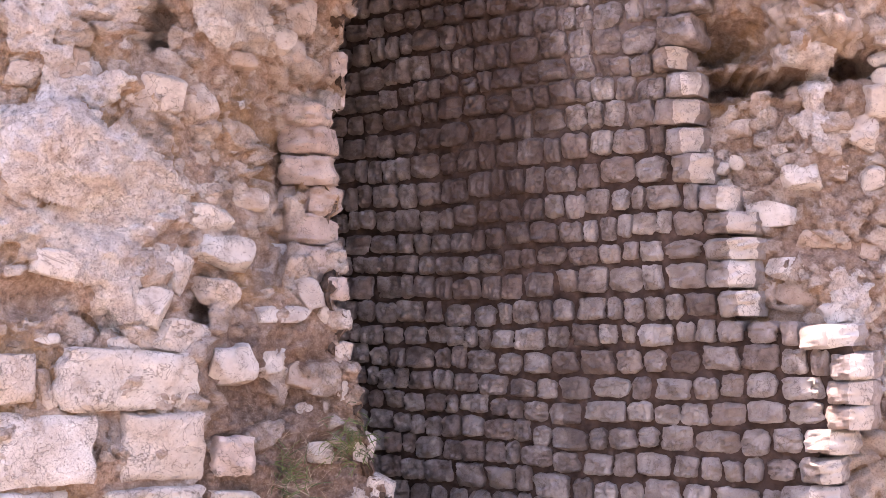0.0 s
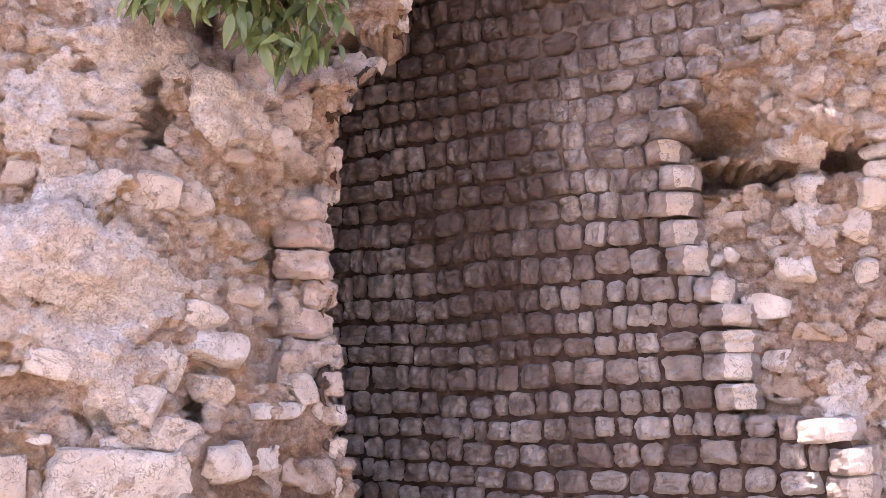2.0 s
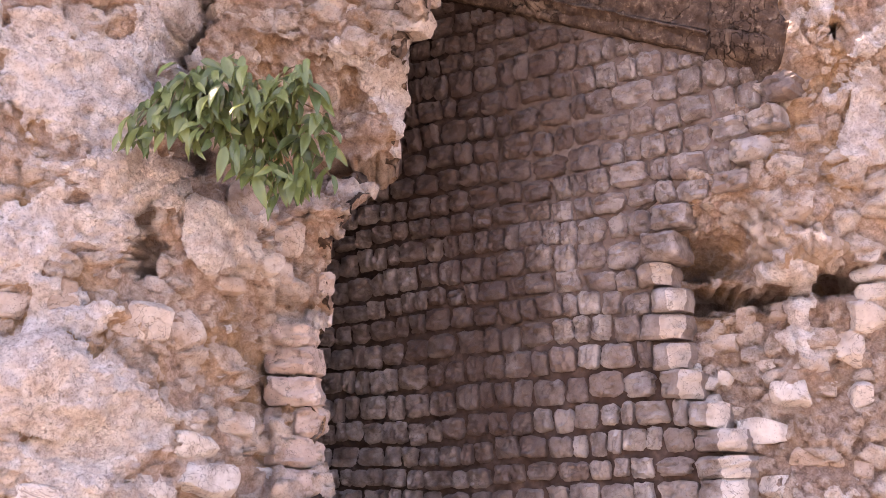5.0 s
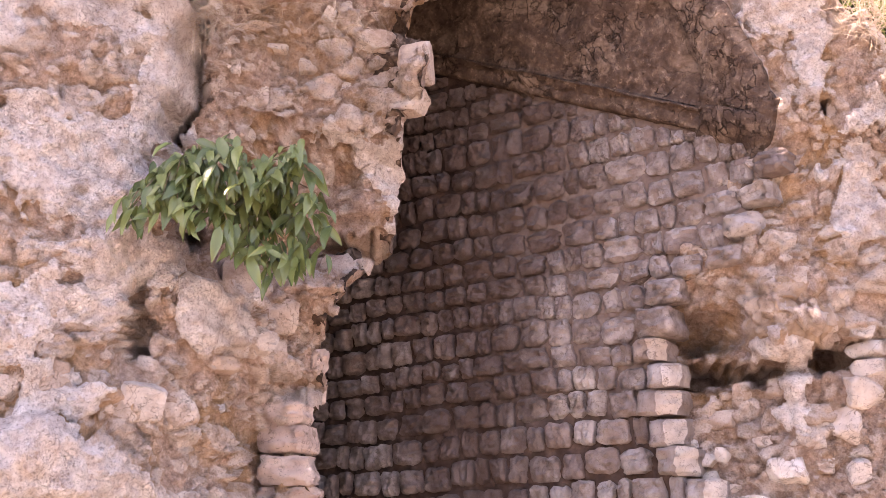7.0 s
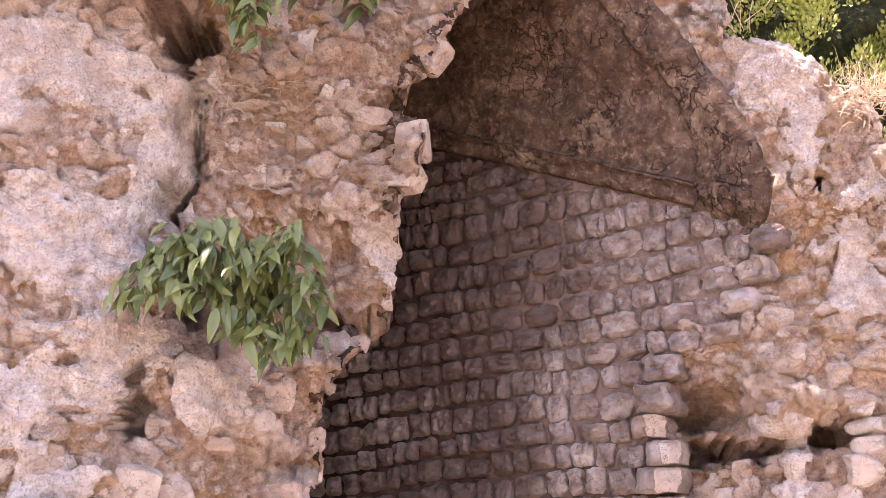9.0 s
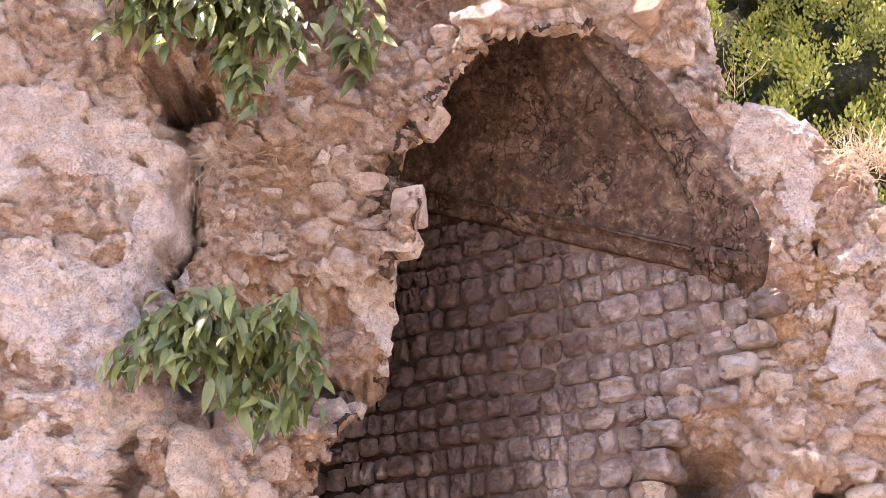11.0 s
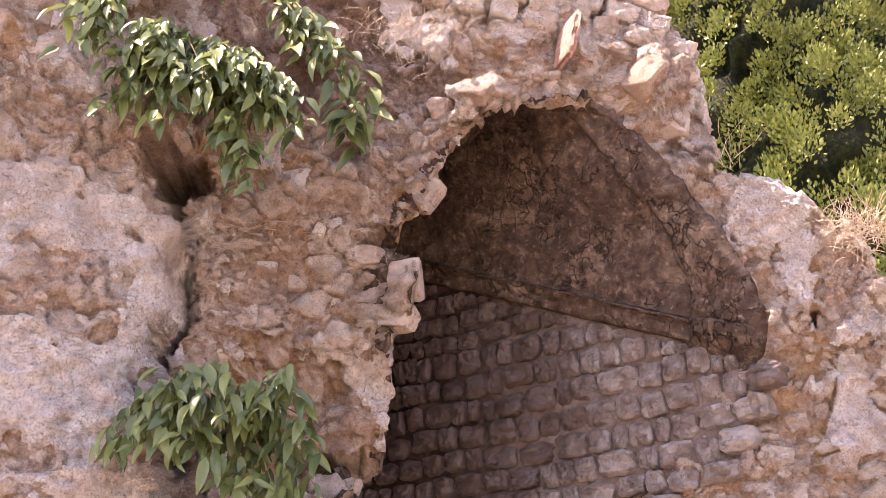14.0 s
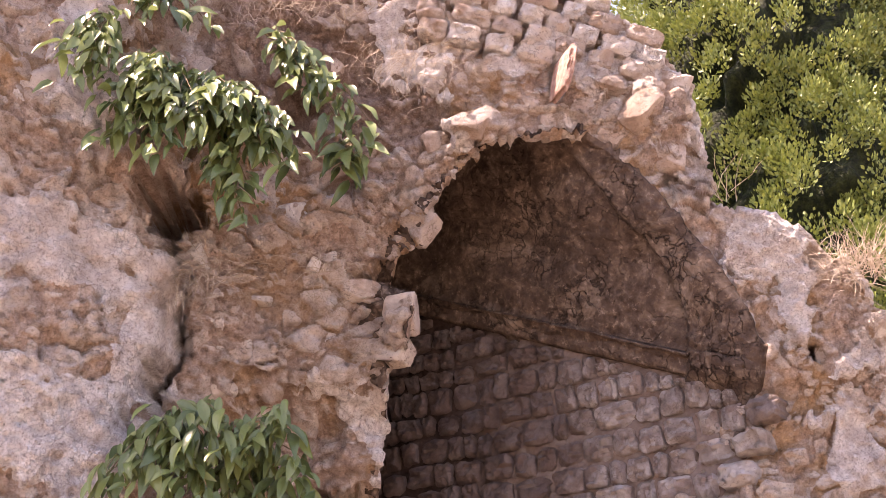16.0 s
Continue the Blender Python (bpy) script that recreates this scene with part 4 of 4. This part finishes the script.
def hanging_plant(root, tips, label, seed, leaf=0.12, step=0.03, droop=0.12):
    """A shrub rooted in the wall: each twig arches out to its tip and hangs, leafed along its outer part."""
    r = random.Random(seed)
    thing = tagged(new("hanging_shrub"), label, "plant", "shrubs on the wall")
    root = Vector(root)
    count = 0
    for tip in tips:
        tip = Vector(tip)
        mid = (root + tip) / 2 + Vector((r.uniform(-0.05, 0.05), -0.10, droop))
        pts = [(1 - t) ** 2 * root + 2 * t * (1 - t) * mid + t * t * tip for t in [k / 12 for k in range(13)]]
        part("stem", mesh_of("stem", *tube(pts, 0.006), M_STEM), thing, "thin brown twig")
        total = sum((pts[k + 1] - pts[k]).length for k in range(12))
        n = max(5, int(total * 0.85 / step))
        for k in range(n):
            t = 0.25 + 0.75 * (k + r.random()) / n
            f = t * 12
            i = min(11, int(f))
            p = pts[i].lerp(pts[i + 1], f - i) + Vector((r.uniform(-0.05, 0.05), r.uniform(-0.06, 0.05), r.uniform(-0.05, 0.03)))
            size = leaf * r.uniform(0.7, 1.4)
            m = Matrix.Translation(p) @ Matrix.Rotation(r.uniform(-0.9, 0.9), 4, "Z") @ Matrix.Rotation(r.gauss(0.0, 0.33), 4, "Y") @ Matrix.Rotation(r.uniform(-0.75, 0.15), 4, "X") @ Matrix.Diagonal((size, size, size, 1))
            if count < 298:
                part("leaf", LEAVES[r.randrange(8)], thing, m=m)
                count += 1
    return thing


hanging_plant((-1.0, 4.85, 3.62), [(-1.19, 4.40, 3.24), (-1.14, 4.38, 3.30), (-1.08, 4.38, 3.26), (-1.02, 4.36, 3.34), (-0.96, 4.36, 3.28), (-0.90, 4.36, 3.22), (-0.86, 4.38, 3.36),
              (-0.80, 4.38, 3.44), (-0.74, 4.40, 3.52), (-0.70, 4.40, 3.38), (-0.76, 4.40, 3.20), (-0.98, 4.40, 3.44), (-0.88, 4.40, 3.48)],
              "leafy green shrub rooted in a crack, pointed drooping leaves", 21, 0.112, 0.020)
hanging_plant((-0.76, 4.92, 3.52), [(-0.68, 4.40, 3.46), (-0.62, 4.42, 3.36), (-0.56, 4.44, 3.48), (-0.50, 4.46, 3.56), (-0.44, 4.48, 3.48), (-0.40, 4.52, 3.36), (-0.38, 4.54, 3.24),
              (-0.70, 4.50, 3.10), (-0.62, 4.50, 3.05), (-0.54, 4.54, 3.06), (-0.46, 4.58, 3.10), (-0.40, 4.60, 3.14), (-0.76, 4.50, 3.12), (-0.58, 4.52, 3.18), (-0.48, 4.54, 3.24)],
              "dense green shrub with shaded lower leaves on the torn wall", 29, 0.112, 0.021)
hanging_plant((-1.14, 4.72, 5.32), [(-1.30, 4.30, 4.70), (-1.26, 4.28, 4.84), (-1.18, 4.28, 5.02), (-1.12, 4.30, 5.08), (-1.14, 4.30, 4.80), (-1.10, 4.32, 4.66),
              (-1.04, 4.30, 4.92), (-1.02, 4.32, 4.74), (-0.97, 4.32, 4.84), (-1.06, 4.28, 5.02), (-0.93, 4.34, 4.72), (-0.92, 4.32, 4.96)],
              "large leafy shrub hanging over the cavity, sunlit drooping leaves", 22, 0.12, 0.021)
hanging_plant((-0.84, 4.78, 5.16), [(-0.88, 4.34, 4.80), (-0.84, 4.34, 4.94), (-0.78, 4.36, 4.84), (-0.74, 4.36, 4.97), (-0.70, 4.38, 4.80), (-0.66, 4.40, 4.93),
              (-0.60, 4.42, 4.84), (-0.56, 4.44, 4.92), (-0.50, 4.48, 4.82), (-0.46, 4.50, 4.74), (-0.52, 4.48, 4.68), (-0.76, 4.42, 4.66), (-0.62, 4.44, 4.72)],
              "spreading shrub with glossy sunlit leaves above the cavity", 28, 0.12, 0.021)
hanging_plant((-0.95, 4.78, 5.26), [(-1.08, 4.36, 5.06), (-0.98, 4.34, 4.98), (-0.90, 4.34, 4.88), (-0.82, 4.36, 4.94), (-0.74, 4.36, 4.98), (-0.68, 4.38, 4.90),
              (-0.62, 4.40, 4.76), (-0.78, 4.38, 4.60), (-0.72, 4.40, 4.48), (-1.02, 4.34, 4.80), (-0.86, 4.36, 4.76), (-0.58, 4.42, 4.86)],
              "thick leafy shrub with pale sunlit upper leaves", 40, 0.125, 0.023)
hanging_plant((-0.86, 4.60, 4.95), [(-0.74, 4.45, 4.44), (-0.68, 4.45, 4.39), (-0.65, 4.48, 4.49), (-0.72, 4.45, 4.53)], "thin trailing sprig of small green leaves", 23, 0.10, 0.03, 0.03)
hanging_plant((-0.70, 4.85, 5.66), [(-0.47, 4.58, 5.19), (-0.39, 4.60, 5.12), (-0.32, 4.64, 5.05), (-0.21, 4.70, 5.01), (-0.13, 4.74, 5.00), (-0.41, 4.60, 5.23), (-0.26, 4.68, 4.95)],
              "darker drooping shrub on the shaded arch", 24, 0.125, 0.036)
hanging_plant((-0.25, 4.95, 5.08), [(-0.28, 4.75, 4.83), (-0.25, 4.75, 4.80), (-0.22, 4.77, 4.84)], "small dark sprig of hanging leaves", 25, 0.16, 0.03, 0.02)
hanging_plant((-1.36, 4.60, 5.55), [(-1.50, 4.20, 5.11), (-1.41, 4.20, 5.15), (-1.35, 4.22, 5.06), (-1.32, 4.25, 4.96), (-1.44, 4.22, 4.96), (-1.38, 4.22, 5.02), (-1.28, 4.27, 5.04)],
              "pale-leaved drooping shrub beside the upper stones", 26, 0.115, 0.032)
hanging_plant((-1.22, 4.75, 5.85), [(-1.25, 4.40, 5.49), (-1.16, 4.40, 5.44), (-1.08, 4.42, 5.48), (-1.21, 4.40, 5.57), (-0.89, 4.50, 5.42)], "bright green sprig near the wall top", 27, 0.12, 0.034)


# ---- dry grass and roots ----
def tuft(name, label, centre, spread, count, length, fall, seed, radius=0.0016, material=None):
    r = random.Random(seed)
    verts, faces = [], []
    for _ in range(count):
        p = Vector(centre) + Vector((r.gauss(0, spread[0]), r.gauss(0, 0.03), r.gauss(0, spread[1])))
        d = Vector((r.gauss(0, 0.7), -abs(r.gauss(0, 0.5)), r.gauss(fall, 0.6))).normalized()
        pts = []
        for k in range(6):
            pts.append(p.copy())
            p += d * length * r.uniform(0.6, 1.3) / 5
            d = (d + Vector((r.gauss(0, 0.22), r.gauss(0, 0.15), -0.12))).normalized()
        v, f = tube(pts, radius, 3)
        n0 = len(verts)
        verts.extend(v)
        faces.extend([tuple(i + n0 for i in q) for q in f])
    return tagged(new(name, mesh_of(name, verts, faces, material or M_STRAW)), label, "dry grass", kind="stuff")


tuft("dry_grass", "dry straw hanging on the arch", (0.02, 4.98, 5.58), (0.13, 0.07), 130, 0.20, -0.5, 31)
tuft("dry_grass", "pale dry grass on the sloping wall top", (2.22, 5.12, 4.42), (0.09, 0.05), 170, 0.20, 0.7, 32, 0.0022)
tuft("dry_roots", "tangle of dry rootlets on the torn wall", (-0.93, 4.80, 4.33), (0.09, 0.06), 90, 0.24, -0.2, 33)
tuft("dry_roots", "dry rootlets between the rubble stones", (-0.35, 4.88, 4.35), (0.10, 0.10), 70, 0.16, -0.3, 34)
tuft("dry_grass", "dry brown grass below the wall top", (-0.55, 4.80, 5.80), (0.30, 0.06), 150, 0.18, 0.1, 35)
tuft("weeds", "thin dry weeds low on the broken jamb", (-0.66, 5.10, 1.00), (0.12, 0.09), 80, 0.14, 0.5, 36)
tuft("green_weeds", "small green weeds between the jamb stones", (-0.40, 5.12, 1.10), (0.05, 0.06), 90, 0.08, 0.4, 38, 0.003, M_LEAF)
tuft("green_weeds", "green tuft at the foot of the jamb", (-0.68, 5.08, 0.98), (0.06, 0.06), 80, 0.10, 0.4, 39, 0.003, M_LEAF)
tuft("dry_stalk", "single dry stalks on the stepped edge", (1.62, 5.22, 4.88), (0.04, 0.02), 8, 0.26, 1.4, 37, 0.0028)


# ---- trees behind ----
def conifer(seed, height, radius):
    """A dense evergreen: bare trunk and limbs inside, crown of upright sprays gathered in clumps."""
    r = np.random.RandomState(seed)
    thing = tagged(new("evergreen_tree"), "tall dense evergreen tree with sunlit yellow-green clumps", "tree", "trees behind the ruin")
    trunk_pts = [Vector((0.1 * math.sin(k), 0.1 * math.cos(1.7 * k), height * 0.92 * k / 10)) for k in range(11)]
    part("trunk", mesh_of("trunk", *tube(trunk_pts, 0.28, 10), M_BARK), thing, "brown furrowed trunk")
    lv, lf = [], []
    for k in range(40):
        a, z = r.rand() * 6.28, height * (0.12 + 0.75 * r.rand())
        reach = radius * 0.7 * (1 - (z / height) ** 2.2)
        base = Vector((0, 0, z))
        pts = [base + Vector((math.cos(a) * reach * t, math.sin(a) * reach * t, 0.5 * reach * t * t)) for t in (0, 0.35, 0.7, 1)]
        v, f = tube(pts, 0.05, 5)
        n0 = len(lv)
        lv.extend(v)
        lf.extend([tuple(i + n0 for i in q) for q in f])
    part("limbs", mesh_of("limbs", lv, lf, M_BARK), thing)
    # clumps on an uneven tall shell, each a bundle of upright sprays
    n_c = 2600
    ang, zz = r.rand(n_c) * 6.283, (0.18 + 0.82 * r.rand(n_c) ** 1.4) * height
    shell = np.stack([np.cos(ang) * 2.2, np.sin(ang) * 2.2, zz * 0.75], 1)
    prof = radius * np.maximum(0.06, 1 - (zz / height) ** 2.6) ** 0.8
    rad = prof * (0.86 + 0.10 * fbm(shell, 0.5, 2)) + 0.30 * vnoise(shell, 1.5) + 0.46 * vnoise(shell, 3.0) - 0.40 * r.rand(n_c) ** 2.2 + 0.14
    centre = np.stack([np.cos(ang) * rad, np.sin(ang) * rad, zz], 1)
    per = 120
    c = np.repeat(centre, per, 0)
    size = np.repeat(0.11 + 0.13 * r.rand(n_c), per)
    outward = np.stack([np.cos(ang), np.sin(ang), np.full(n_c, 0.9)], 1)
    lean = np.repeat(outward, per, 0) * 0.6 + np.array([0, 0, 0.35])
    g = r.randn(n_c * per, 3)
    g /= np.linalg.norm(g, axis=1, keepdims=True)
    p = c + g * (size * r.rand(n_c * per) ** 0.4)[:, None] * np.array([1, 1, 1.25])
    d = g * 0.7 + lean + 0.35 * r.randn(n_c * per, 3)
    d /= np.linalg.norm(d, axis=1, keepdims=True)
    s = np.cross(d, r.randn(n_c * per, 3))
    s /= np.linalg.norm(s, axis=1, keepdims=True)
    ln, wd = 0.040 + 0.044 * r.rand(n_c * per), 0.013 + 0.011 * r.rand(n_c * per)
    q = np.stack([p, p + d * (ln * 0.5)[:, None] + s * wd[:, None], p + d * ln[:, None], p + d * (ln * 0.5)[:, None] - s * wd[:, None]], 1)
    me = bpy.data.meshes.new("crown")
    me.from_pydata(q.reshape(-1, 3).tolist(), [], np.arange(len(q) * 4).reshape(-1, 4).tolist())
    me.materials.append(M_TREE)
    # the heart of the crown, an uneven body behind the sprays, coloured as gap shade
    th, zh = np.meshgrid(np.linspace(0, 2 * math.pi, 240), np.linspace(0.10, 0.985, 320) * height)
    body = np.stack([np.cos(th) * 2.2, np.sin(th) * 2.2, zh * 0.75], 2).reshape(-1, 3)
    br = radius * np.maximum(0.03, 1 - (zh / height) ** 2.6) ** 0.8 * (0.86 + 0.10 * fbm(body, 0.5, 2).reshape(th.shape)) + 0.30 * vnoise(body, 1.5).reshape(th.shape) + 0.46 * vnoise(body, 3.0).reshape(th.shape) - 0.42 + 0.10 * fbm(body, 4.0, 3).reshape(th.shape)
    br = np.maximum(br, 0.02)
    part("inner_crown", sheet("inner_crown", np.stack([np.cos(th) * br, np.sin(th) * br, zh], 2), M_TREE_IN), thing, "inner foliage, near black for the shade between clumps")
    crown = part("crown", me, thing, "yellow-green scaly foliage in clumps")
    return thing


tree = conifer(41, 19.0, 2.6)
tree.matrix_basis = pose(5.0, 13.6, 0.0, 0, 0, 20)
copy_thing(tree, pose(8.3, 14.3, 0.0, 0, 0, 140))
